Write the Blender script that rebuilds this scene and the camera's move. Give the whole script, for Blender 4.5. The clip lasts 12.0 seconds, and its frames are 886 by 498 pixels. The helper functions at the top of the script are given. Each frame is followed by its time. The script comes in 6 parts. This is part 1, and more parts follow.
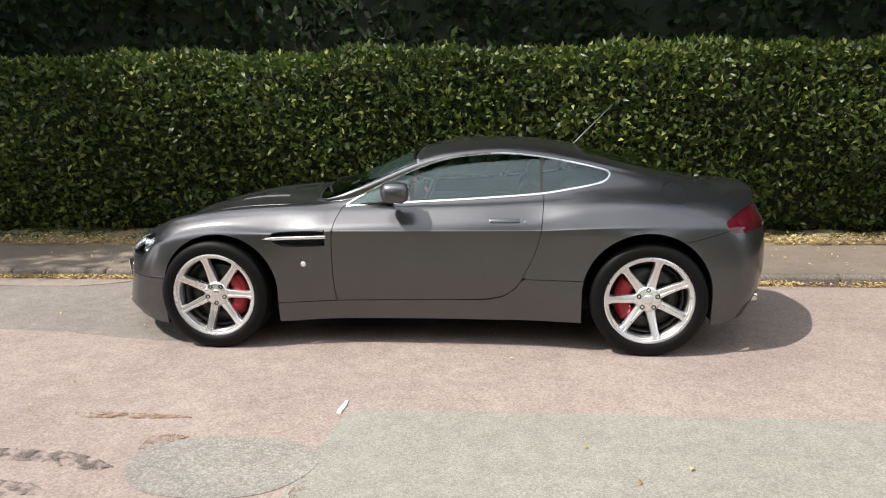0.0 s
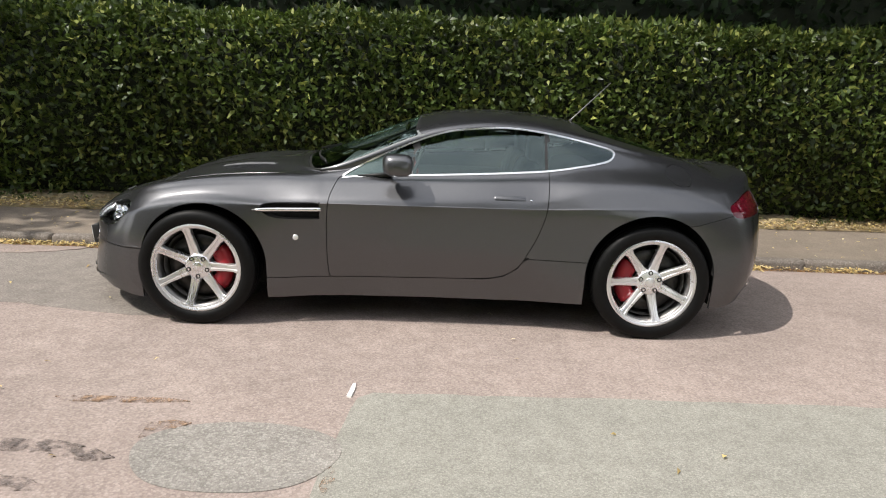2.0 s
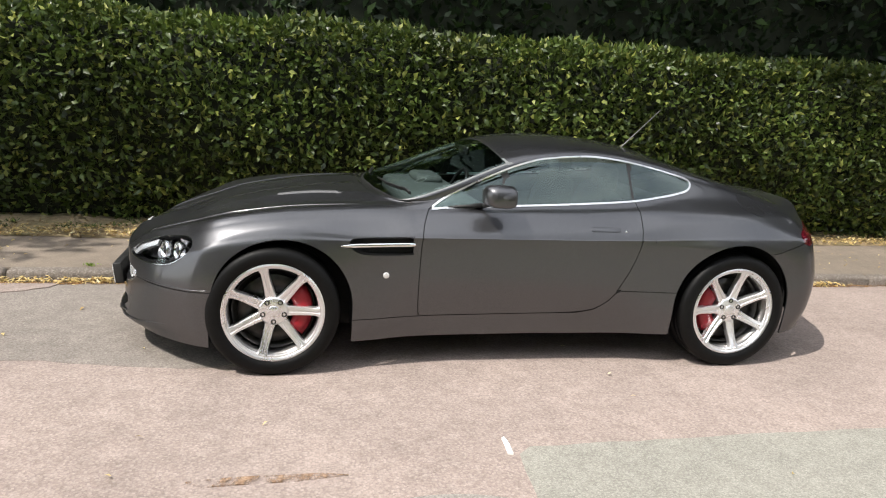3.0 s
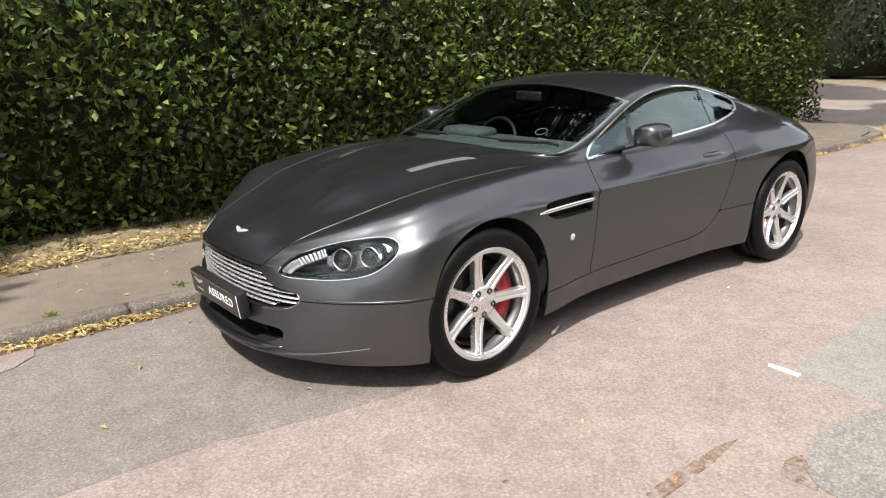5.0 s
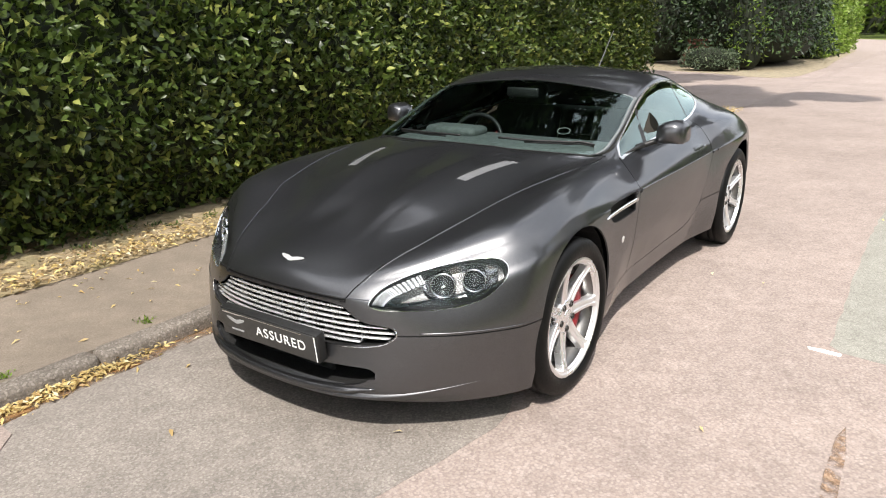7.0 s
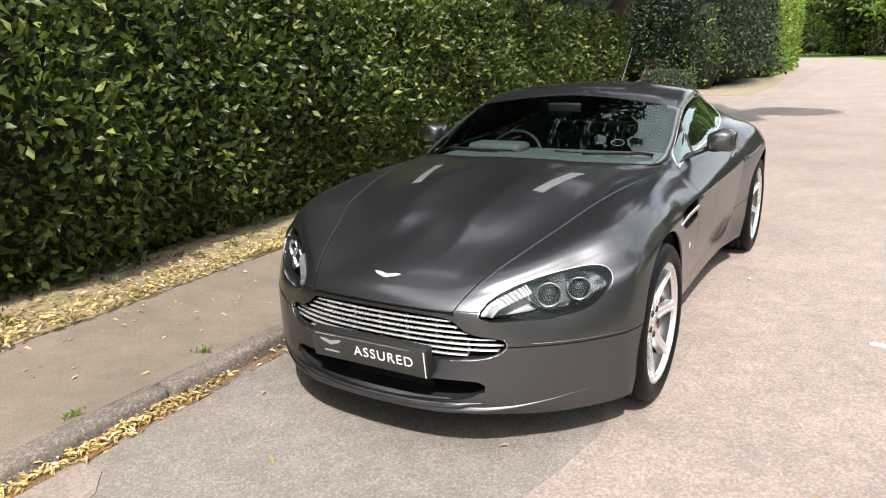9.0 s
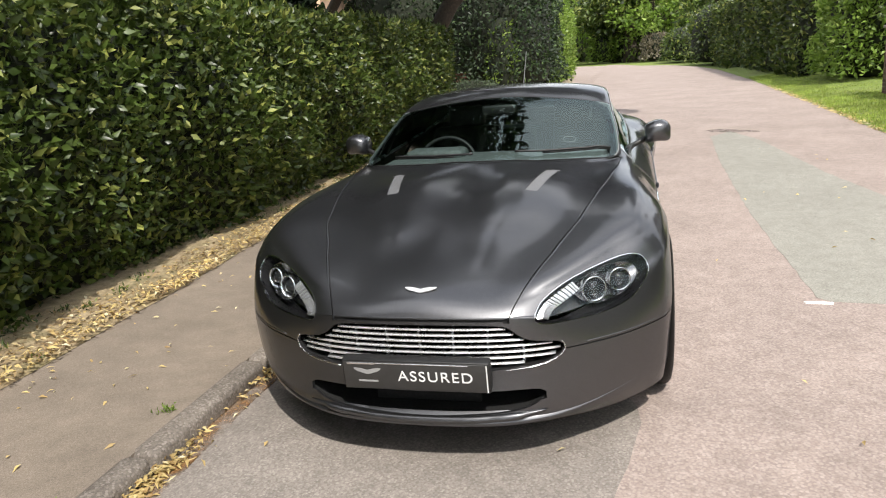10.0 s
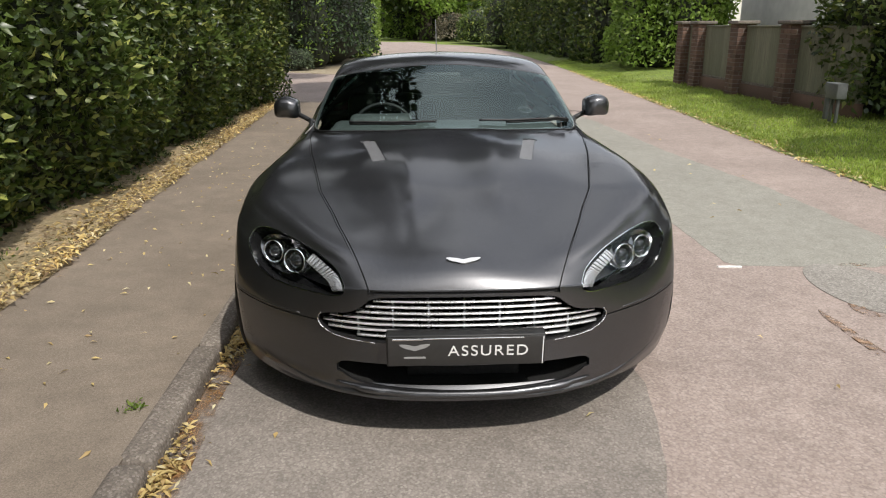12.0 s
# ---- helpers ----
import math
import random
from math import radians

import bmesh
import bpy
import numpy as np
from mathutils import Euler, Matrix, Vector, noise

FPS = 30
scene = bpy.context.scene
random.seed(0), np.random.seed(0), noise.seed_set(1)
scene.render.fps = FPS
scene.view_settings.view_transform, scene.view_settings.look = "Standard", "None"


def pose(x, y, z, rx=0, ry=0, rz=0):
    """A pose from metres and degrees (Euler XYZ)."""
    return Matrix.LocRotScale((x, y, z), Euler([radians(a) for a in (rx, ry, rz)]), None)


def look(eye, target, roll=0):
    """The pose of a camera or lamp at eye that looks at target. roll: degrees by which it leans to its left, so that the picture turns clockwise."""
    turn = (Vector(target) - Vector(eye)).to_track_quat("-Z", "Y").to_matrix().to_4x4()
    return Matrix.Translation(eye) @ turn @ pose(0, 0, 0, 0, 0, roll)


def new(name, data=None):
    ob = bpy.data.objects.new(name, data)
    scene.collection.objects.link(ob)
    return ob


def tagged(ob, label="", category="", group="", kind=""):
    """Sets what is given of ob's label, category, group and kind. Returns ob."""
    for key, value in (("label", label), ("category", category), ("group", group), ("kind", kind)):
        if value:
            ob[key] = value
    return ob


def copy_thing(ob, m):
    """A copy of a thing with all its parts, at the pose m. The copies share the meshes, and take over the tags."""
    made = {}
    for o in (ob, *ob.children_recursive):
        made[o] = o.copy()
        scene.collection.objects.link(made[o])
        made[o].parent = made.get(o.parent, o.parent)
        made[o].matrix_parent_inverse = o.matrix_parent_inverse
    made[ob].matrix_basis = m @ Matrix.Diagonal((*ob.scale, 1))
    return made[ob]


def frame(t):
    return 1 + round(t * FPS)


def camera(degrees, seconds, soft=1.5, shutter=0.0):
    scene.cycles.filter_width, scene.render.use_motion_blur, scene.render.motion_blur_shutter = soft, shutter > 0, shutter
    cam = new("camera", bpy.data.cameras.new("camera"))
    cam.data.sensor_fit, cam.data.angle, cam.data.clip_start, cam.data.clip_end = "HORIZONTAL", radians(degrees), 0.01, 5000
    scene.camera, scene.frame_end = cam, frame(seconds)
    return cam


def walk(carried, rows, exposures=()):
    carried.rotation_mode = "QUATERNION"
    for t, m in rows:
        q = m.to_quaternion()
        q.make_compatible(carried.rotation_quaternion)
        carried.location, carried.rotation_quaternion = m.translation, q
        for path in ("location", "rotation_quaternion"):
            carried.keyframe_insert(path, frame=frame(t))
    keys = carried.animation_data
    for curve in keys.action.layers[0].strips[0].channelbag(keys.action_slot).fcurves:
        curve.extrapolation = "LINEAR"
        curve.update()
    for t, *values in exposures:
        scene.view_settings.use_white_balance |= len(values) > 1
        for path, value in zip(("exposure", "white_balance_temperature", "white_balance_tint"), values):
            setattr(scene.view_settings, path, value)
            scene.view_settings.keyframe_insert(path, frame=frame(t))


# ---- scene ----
cam = camera(63.2, 12.0, 1.1)
PATH = [
    (0, (1.835, -4.99, 1.441), (1.634, -3.038, 1.056), -0.8),
    (0.5, (1.775, -4.97, 1.435), (1.57, -3.022, 1.031), -0.3),
    (1, (1.758, -4.954, 1.441), (1.56, -3.006, 1.034), -0.2),
    (1.5, (1.712, -4.906, 1.446), (1.541, -2.963, 1.004), 0.8),
    (2, (1.37, -4.851, 1.434), (1.386, -2.905, 0.974), 2.1),
    (2.5, (0.759, -4.707, 1.5), (0.957, -2.786, 0.978), 4.1),
    (3, (0.03, -4.442, 1.473), (0.47, -2.538, 1.048), 3.7),
    (3.2, (-0.402, -4.214, 1.44), (0.176, -2.359, 0.964), 3.2),
    (4.8, (-1.853, -3.242, 1.374), (-0.692, -1.7, 0.852), -1.9),
    (5, (-2.006, -3.066, 1.43), (-0.799, -1.568, 0.884), -1.4),
    (5.5, (-2.346, -2.703, 1.453), (-0.937, -1.361, 0.992), -2.8),
    (6, (-2.445, -2.388, 1.454), (-0.933, -1.18, 0.951), -1.8),
    (6.5, (-2.552, -2.116, 1.484), (-0.991, -1.001, 0.92), -1.2),
    (7, (-2.589, -2.017, 1.513), (-1.021, -0.932, 0.913), -0.6),
    (7.2, (-2.603, -2.008, 1.492), (-1.038, -0.909, 0.907), -1.0),
    (8.8, (-2.826, -1.711, 1.478), (-1.204, -0.676, 0.931), 0.2),
    (9, (-2.893, -1.565, 1.467), (-1.24, -0.572, 0.937), -2.0),
    (9.5, (-2.999, -1.173, 1.436), (-1.233, -0.388, 0.922), -4.8),
    (10, (-3.086, -0.728, 1.434), (-1.217, -0.229, 0.926), -4.3),
    (10.5, (-3.095, -0.345, 1.425), (-1.179, -0.153, 0.884), -2.2),
    (11, (-3.041, -0.065, 1.406), (-1.152, -0.055, 0.75), -0.8),
    (11.5, (-3.055, 0.126, 1.421), (-1.155, 0.039, 0.801), 0.2),
    (12, (-3.069, 0.159, 1.416), (-1.161, 0.087, 0.819), -0.2),
]
walk(cam, [(t, look(eye, target, roll)) for t, eye, target, roll in PATH], [(0, 0.28), (1, 0.2), (2, 0.13), (2.5, 0.14), (3, 0.36), (5, 0.36), (5.5, 0.56), (6, 0.64), (7, 0.52), (9, 0.56), (10, 0.33), (11, 0.02), (11.5, -0.09), (12, -0.09)])

# ---- light ----
SUN_TO = Vector((-0.61, -0.36, 1.0)).normalized()
world = bpy.data.worlds.new("sky")
scene.world = world
world.use_nodes = True
sky = world.node_tree.nodes.new("ShaderNodeTexSky")
sky.sky_type, sky.sun_disc = "NISHITA", False
sky.sun_elevation = math.asin(SUN_TO.z)
sky.sun_rotation = math.atan2(SUN_TO.x, SUN_TO.y)
sky.air_density, sky.dust_density = 1.0, 1.5
bg = world.node_tree.nodes["Background"]
bg.inputs[1].default_value = 0.145
# broken white cloud over the blue
wt = world.node_tree
coord = wt.nodes.new("ShaderNodeTexCoord")
flat = wt.nodes.new("ShaderNodeMapping")
flat.inputs["Scale"].default_value = (1.0, 1.0, 2.2)
cloud = wt.nodes.new("ShaderNodeTexNoise")
cloud.inputs["Scale"].default_value, cloud.inputs["Detail"].default_value = 2.2, 3.0
edge = wt.nodes.new("ShaderNodeMapRange")
for key, value in (("From Min", 0.3), ("From Max", 0.68), ("To Min", 0.22), ("To Max", 0.8)):
    edge.inputs[key].default_value = value
over = wt.nodes.new("ShaderNodeMix")
over.data_type = "RGBA"
over.inputs[7].default_value = (13.5, 13.5, 13.7, 1.0)
wt.links.new(coord.outputs["Generated"], flat.inputs["Vector"])
wt.links.new(flat.outputs[0], cloud.inputs["Vector"])
wt.links.new(cloud.outputs["Fac"], edge.inputs["Value"])
wt.links.new(edge.outputs[0], over.inputs[0])
wt.links.new(sky.outputs[0], over.inputs[6])
wt.links.new(over.outputs[2], bg.inputs[0])
sun = new("sun", bpy.data.lights.new("sun", "SUN"))
sun.data.energy, sun.data.angle, sun.data.color = 4.3, radians(0.6), (1.0, 0.95, 0.88)
sun.matrix_world = look(SUN_TO * 60, (0, 0, 0))
scene.view_settings.exposure = 0.0


# ---- materials ----
class Nodes:
    """A small builder for node materials."""

    def __init__(self, name, **base):
        self.mat = bpy.data.materials.new(name)
        self.mat.use_nodes = True
        self.tree = self.mat.node_tree
        self.bsdf = self.tree.nodes["Principled BSDF"]
        self.out = self.tree.nodes["Material Output"]
        for key, value in base.items():
            self.set(key.replace("_", " "), value)

    def set(self, key, value):
        slot = self.bsdf.inputs[key]
        if hasattr(value, "is_output"):
            self.tree.links.new(value, slot)
        else:
            slot.default_value = (*value, 1) if isinstance(value, tuple) and len(value) == 3 else value

    def node(self, kind, ins=None, **attrs):
        n = self.tree.nodes.new(kind)
        if "feature" in attrs:
            n.feature = attrs["feature"]
        if "operation" in attrs:
            n.operation = attrs["operation"]
        if "data_type" in attrs:
            n.data_type, n.blend_type = attrs["data_type"], attrs["blend_type"]
        for key, value in (ins or {}).items():
            if hasattr(value, "is_output"):
                self.tree.links.new(value, n.inputs[key])
            else:
                n.inputs[key].default_value = value
        return n

    def place(self):
        return self.node("ShaderNodeNewGeometry").outputs["Position"]

    def noise(self, scale, detail=3.0, rough=0.55, vec=None):
        n = self.node("ShaderNodeTexNoise", {"Scale": scale, "Detail": detail, "Roughness": rough})
        self.tree.links.new(vec or self.place(), n.inputs["Vector"])
        return n.outputs["Fac"]

    def voronoi(self, scale, out="Color", feature="F1", vec=None):
        n = self.node("ShaderNodeTexVoronoi", {"Scale": scale}, feature=feature)
        self.tree.links.new(vec or self.place(), n.inputs["Vector"])
        return n.outputs[out]

    def ramp(self, fac, *stops):
        n = self.node("ShaderNodeValToRGB", {"Fac": fac})
        el = n.color_ramp.elements
        while len(el) < len(stops):
            el.new(0.5)
        for e, (at, col) in zip(el, stops):
            e.position, e.color = at, (*col, 1)
        return n.outputs["Color"]

    def mix(self, fac, a, b, mode="MIX"):
        n = self.node("ShaderNodeMix", data_type="RGBA", blend_type=mode)
        for slot, value in zip((n.inputs[0], n.inputs[6], n.inputs[7]), (fac, a, b)):
            if hasattr(value, "is_output"):
                self.tree.links.new(value, slot)
            else:
                slot.default_value = (*value, 1) if isinstance(value, tuple) else value
        return n.outputs[2]

    def value(self, fac, lo, hi, a=0.0, b=1.0):
        n = self.node("ShaderNodeMapRange", {"Value": fac, "From Min": lo, "From Max": hi, "To Min": a, "To Max": b})
        return n.outputs[0]

    def bump(self, height, strength=0.3, distance=0.01):
        n = self.node("ShaderNodeBump", {"Height": height, "Strength": strength, "Distance": distance})
        self.set("Normal", n.outputs[0])


def plain(name, colour, rough=0.5, metal=0.0, wear=0.12, scale=30.0, bump=0.0, shine=0.5):
    m = Nodes(name, Roughness=rough, Metallic=metal, Specular_IOR_Level=shine)
    low = tuple(c * (1 - wear) for c in colour)
    high = tuple(min(1, c * (1 + wear)) for c in colour)
    f = m.noise(scale)
    m.set("Base Color", m.mix(m.value(f, 0.3, 0.7), low, high))
    m.set("Roughness", m.value(m.noise(scale * 3.1), 0.3, 0.7, max(0.0, rough - 0.06), min(1, rough + 0.08)))
    if bump:
        m.bump(m.noise(scale * 4), bump, 0.004)
    return m.mat


def car_paint():
    m = Nodes("grey_metallic_paint", Metallic=0.93, Specular_IOR_Level=0.0, Roughness=0.41, Coat_Weight=0.85, Coat_Roughness=0.13, Coat_IOR=1.5)
    flake = m.voronoi(900.0)
    sep = m.node("ShaderNodeSeparateColor", {"Color": flake}).outputs[0]
    m.set("Base Color", m.mix(sep, (0.065, 0.0655, 0.0695), (0.125, 0.126, 0.133)))
    m.set("Specular Tint", (0.25, 0.25, 0.26))
    dust = m.value(m.noise(5.0, 5.0), 0.35, 0.75, 0.38, 0.44)
    m.set("Roughness", dust)
    return m.mat


def chippings(name, cols, big=(0.85, 1.1), size=95.0, bump=0.35, rough=0.85):
    """Road surface of small stone chippings in a binder."""
    m = Nodes(name, Roughness=rough, Specular_IOR_Level=0.25)
    cell = m.voronoi(size)
    pick = m.node("ShaderNodeSeparateColor", {"Color": cell}).outputs[0]
    n = len(cols)
    col = m.ramp(pick, *[((i + 0.5) / n, c) for i, c in enumerate(cols)])
    edge = m.voronoi(size, "Distance")
    col = m.mix(m.value(edge, 0.45, 0.8, 0.0, 0.3), col, tuple(c * 0.45 for c in cols[0]))
    patch = m.value(m.noise(1.1, 6.0, 0.6), 0.3, 0.72, big[0], big[1])
    patch2 = m.value(m.noise(9.0, 4.0), 0.3, 0.7, 0.9, 1.08)
    for p in (patch, patch2):
        col = m.mix(1.0, col, m.node("ShaderNodeCombineColor", {"Red": p, "Green": p, "Blue": p}).outputs[0], "MULTIPLY")
    m.set("Base Color", col)
    m.bump(m.node("ShaderNodeMath", {0: m.voronoi(size, "Distance"), 1: m.noise(300.0)}, operation="ADD").outputs[0], bump, 0.006)
    return m.mat


def leaf_material(name, dark, mid, light, gloss=0.38, thin=0.25):
    m = Nodes(name, Roughness=gloss, Specular_IOR_Level=0.55)
    rnd = m.node("ShaderNodeNewGeometry").outputs["Random Per Island"]
    col = m.ramp(rnd, (0.0, dark), (0.5, mid), (0.8, mid), (1.0, light))
    patch = m.value(m.noise(1.3, 3.0), 0.3, 0.7, 0.65, 1.25)
    col = m.mix(1.0, col, m.node("ShaderNodeCombineColor", {"Red": patch, "Green": patch, "Blue": patch}).outputs[0], "MULTIPLY")
    m.set("Base Color", col)
    m.set("Roughness", m.value(rnd, 0.0, 1.0, gloss - 0.08, gloss + 0.14))
    tr = m.node("ShaderNodeBsdfTranslucent", {"Color": col})
    mixer = m.node("ShaderNodeMixShader", {"Fac": thin})
    m.tree.links.new(m.bsdf.outputs[0], mixer.inputs[1])
    m.tree.links.new(tr.outputs[0], mixer.inputs[2])
    m.tree.links.new(mixer.outputs[0], m.out.inputs["Surface"])
    return m.mat


def thin_glass(name, tint, gloss=1.0):
    """Thin pane: clear tint with a Fresnel reflection."""
    m = Nodes(name)
    t = m.node("ShaderNodeBsdfTransparent", {"Color": (*tint, 1)})
    g = m.node("ShaderNodeBsdfGlossy", {"Color": (0.80, 0.97, 0.94, 1), "Roughness": 0.015})
    f = m.node("ShaderNodeFresnel", {"IOR": 1.85})
    mixer = m.node("ShaderNodeMixShader", {"Fac": m.node("ShaderNodeMath", {0: f.outputs[0], 1: gloss}, operation="MULTIPLY").outputs[0]})
    m.tree.links.new(t.outputs[0], mixer.inputs[1])
    m.tree.links.new(g.outputs[0], mixer.inputs[2])
    m.tree.links.new(mixer.outputs[0], m.out.inputs["Surface"])
    return m.mat


def brick_material():
    m = Nodes("red_brick", Roughness=0.9)
    r = m.node("ShaderNodeObjectInfo").outputs["Random"]
    col = m.ramp(r, (0.0, (0.085, 0.052, 0.038)), (0.5, (0.13, 0.078, 0.055)), (1.0, (0.18, 0.11, 0.078)))
    col = m.mix(m.value(m.noise(22.0, 5.0), 0.4, 0.75, 0.0, 0.6), col, (0.13, 0.07, 0.055))
    m.set("Base Color", col)
    m.bump(m.noise(120.0, 4.0), 0.5, 0.004)
    return m.mat


def board_material():
    m = Nodes("weathered_board", Roughness=0.85)
    stretch = m.node("ShaderNodeMapping", {"Vector": m.place(), "Scale": (1.0, 1.0, 0.05)}).outputs[0]
    grain = m.noise(70.0, 6.0, 0.6, stretch)
    r = m.node("ShaderNodeObjectInfo").outputs["Random"]
    tone = m.ramp(r, (0.0, (0.17, 0.17, 0.115)), (1.0, (0.26, 0.25, 0.18)))
    m.set("Base Color", m.mix(m.value(grain, 0.35, 0.7, 0.0, 0.65), tone, (0.085, 0.085, 0.06)))
    m.bump(grain, 0.5, 0.004)
    return m.mat


def soil_material():
    m = Nodes("dry_leafy_soil", Roughness=0.95)
    col = m.ramp(m.noise(14.0, 8.0, 0.7), (0.25, (0.13, 0.095, 0.055)), (0.5, (0.32, 0.245, 0.145)), (0.75, (0.52, 0.42, 0.26)))
    m.set("Base Color", m.mix(m.value(m.noise(3.0, 4.0), 0.45, 0.7, 0.0, 0.5), col, (0.17, 0.17, 0.07)))
    m.bump(m.noise(40.0, 6.0, 0.7), 0.9, 0.02)
    return m.mat


def grass_ground():
    m = Nodes("turf", Roughness=0.95)
    col = m.ramp(m.noise(20.0, 8.0, 0.7), (0.25, (0.08, 0.11, 0.022)), (0.6, (0.19, 0.25, 0.05)), (0.85, (0.32, 0.32, 0.11)))
    m.set("Base Color", m.mix(m.value(m.noise(0.8, 4.0), 0.5, 0.75, 0.0, 0.5), col, (0.17, 0.15, 0.07)))
    m.bump(m.noise(60.0, 5.0), 0.8, 0.02)
    return m.mat


PAINT = car_paint()
ROAD = chippings("pink_chipped_road", [(0.305, 0.245, 0.216), (0.35, 0.284, 0.25), (0.332, 0.27, 0.238), (0.395, 0.327, 0.29), (0.275, 0.222, 0.197)], (0.84, 1.1), 96.0, 0.2)
GREYPATCH = chippings("grey_tarmac_patch", [(0.225, 0.208, 0.186), (0.30, 0.278, 0.25), (0.262, 0.243, 0.218), (0.36, 0.334, 0.30)], (0.85, 1.08), 105.0, 0.4)
GREENPATCH = chippings("greenish_grey_patch", [(0.24, 0.23, 0.199), (0.3, 0.288, 0.25), (0.27, 0.26, 0.225), (0.34, 0.327, 0.284)], (0.92, 1.06), 140.0, 0.25)
FRONTPATCH = chippings("worn_grey_tarmac", [(0.215, 0.188, 0.166), (0.265, 0.234, 0.207), (0.24, 0.212, 0.188), (0.315, 0.28, 0.248), (0.198, 0.175, 0.155)], (0.86, 1.1), 120.0, 0.16)
PAVE = chippings("grey_footway_tarmac", [(0.195, 0.161, 0.126), (0.245, 0.202, 0.16), (0.216, 0.178, 0.142), (0.27, 0.225, 0.18)], (0.8, 1.12), 220.0, 0.18)
KERB = chippings("aggregate_kerb", [(0.17, 0.145, 0.122), (0.235, 0.204, 0.174), (0.195, 0.167, 0.142), (0.31, 0.272, 0.235)], (0.65, 1.1), 110.0, 0.5)
# tar of the cracks, also the colour of one painted shadow
CRACKSHADE = chippings("crack_tar_and_shadow", [(0.13, 0.108, 0.098), (0.22, 0.182, 0.165), (0.17, 0.142, 0.128)], (0.8, 1.1), 100.0, 0.35)
RUST = chippings("rust_brown_stain", [(0.30, 0.19, 0.12), (0.42, 0.29, 0.195), (0.27, 0.175, 0.115)], (0.8, 1.1), 95.0, 0.5)


def broken(mat, scale, lo, hi):
    """Lets the ground show through between crumbs of a thin stain."""
    t = mat.node_tree
    geo = t.nodes.new("ShaderNodeNewGeometry")
    nz = t.nodes.new("ShaderNodeTexNoise")
    nz.inputs["Scale"].default_value, nz.inputs["Detail"].default_value, nz.inputs["Roughness"].default_value = scale, 8.0, 0.72
    rng = t.nodes.new("ShaderNodeMapRange")
    rng.inputs["From Min"].default_value, rng.inputs["From Max"].default_value = lo, hi
    t.links.new(geo.outputs["Position"], nz.inputs["Vector"])
    t.links.new(nz.outputs["Fac"], rng.inputs["Value"])
    t.links.new(rng.outputs[0], t.nodes["Principled BSDF"].inputs["Alpha"])
    return mat


CRACKSHADE, RUST = broken(CRACKSHADE, 14.0, 0.46, 0.60), broken(RUST, 14.0, 0.46, 0.62)
GUTTER = broken(chippings("gutter_dirt", [(0.2, 0.10, 0.042), (0.32, 0.175, 0.075), (0.25, 0.135, 0.055), (0.38, 0.23, 0.1)], (0.8, 1.1), 120.0, 0.5), 6.0, 0.40, 0.62)
ROADWHITE = plain("worn_road_paint", (0.78, 0.77, 0.74), 0.8, 0.0, 0.15, 60.0, 0.3)
SOIL, TURF = soil_material(), grass_ground()
PALESOIL = plain("pale_dry_soil", (0.27, 0.225, 0.15), 0.95, 0, 0.3, 9.0, 0.4)
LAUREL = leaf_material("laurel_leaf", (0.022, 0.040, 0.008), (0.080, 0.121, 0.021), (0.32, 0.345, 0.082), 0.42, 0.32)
# shaded copy of the leaf: the shade is put into the near-black green
SHADELEAF = leaf_material("shade_coloured_leaf", (0.008, 0.019, 0.005), (0.019, 0.042, 0.009), (0.075, 0.13, 0.03), 0.56, 0.12)
# sunlit copy of the leaf: sunlight is painted in as lighter greens
SUNLEAF = leaf_material("sun_coloured_leaf", (0.1, 0.17, 0.024), (0.24, 0.36, 0.06), (0.46, 0.56, 0.16), 0.36, 0.58)
DRYLEAF = leaf_material("fallen_yellow_leaf", (0.36, 0.23, 0.09), (0.66, 0.51, 0.21), (0.80, 0.74, 0.50), 0.6, 0.25)
BROWNLEAF = leaf_material("fallen_brown_leaf", (0.15, 0.095, 0.045), (0.37, 0.27, 0.135), (0.58, 0.47, 0.26), 0.7, 0.2)
GRASS = leaf_material("grass_blade", (0.24, 0.28, 0.055), (0.38, 0.50, 0.09), (0.60, 0.60, 0.22), 0.5, 0.45)
PALESHRUB = leaf_material("pale_shrub_leaf", (0.14, 0.12, 0.08), (0.25, 0.21, 0.15), (0.4, 0.36, 0.27), 0.6, 0.25)
# grey-green darkened to hold the shade the shrub stands in
LAVENDER = leaf_material("grey_green_leaf", (0.05, 0.075, 0.04), (0.09, 0.125, 0.065), (0.2, 0.24, 0.14), 0.6, 0.25)
# hull inside the foliage, its near-black stands in for deep shade
CORE = plain("hedge_inner_shade", (0.014, 0.018, 0.008), 0.95, 0, 0.4, 8.0)
BARK = plain("bark", (0.045, 0.034, 0.025), 0.9, 0, 0.4, 25.0, 0.8)
RUBBER = plain("tyre_rubber", (0.004, 0.004, 0.004), 0.5, 0, 0.25, 40.0, 0.0, 0.16)
ALLOY = plain("silver_alloy", (0.80, 0.80, 0.81), 0.3, 0.85, 0.02, 2.0)
BARREL = plain("dusty_alloy", (0.20, 0.195, 0.19), 0.42, 0.8, 0.15, 20.0)
WHEELBACK = plain("dark_wheel_backing", (0.05, 0.047, 0.044), 0.5, 0.4, 0.2)
IRON = plain("brake_iron", (0.05, 0.048, 0.046), 0.35, 0.8, 0.3, 30.0)
RED = plain("red_caliper", (0.26, 0.008, 0.016), 0.35, 0, 0.1)
EMBLEM = plain("polished_emblem", (0.8, 0.8, 0.8), 0.35, 0.6, 0.04)
TRIM = plain("satin_window_trim", (0.72, 0.73, 0.74), 0.28, 0.9, 0.02, 3.0)
CHROME = plain("bright_trim", (0.85, 0.86, 0.87), 0.12, 1.0, 0.04)
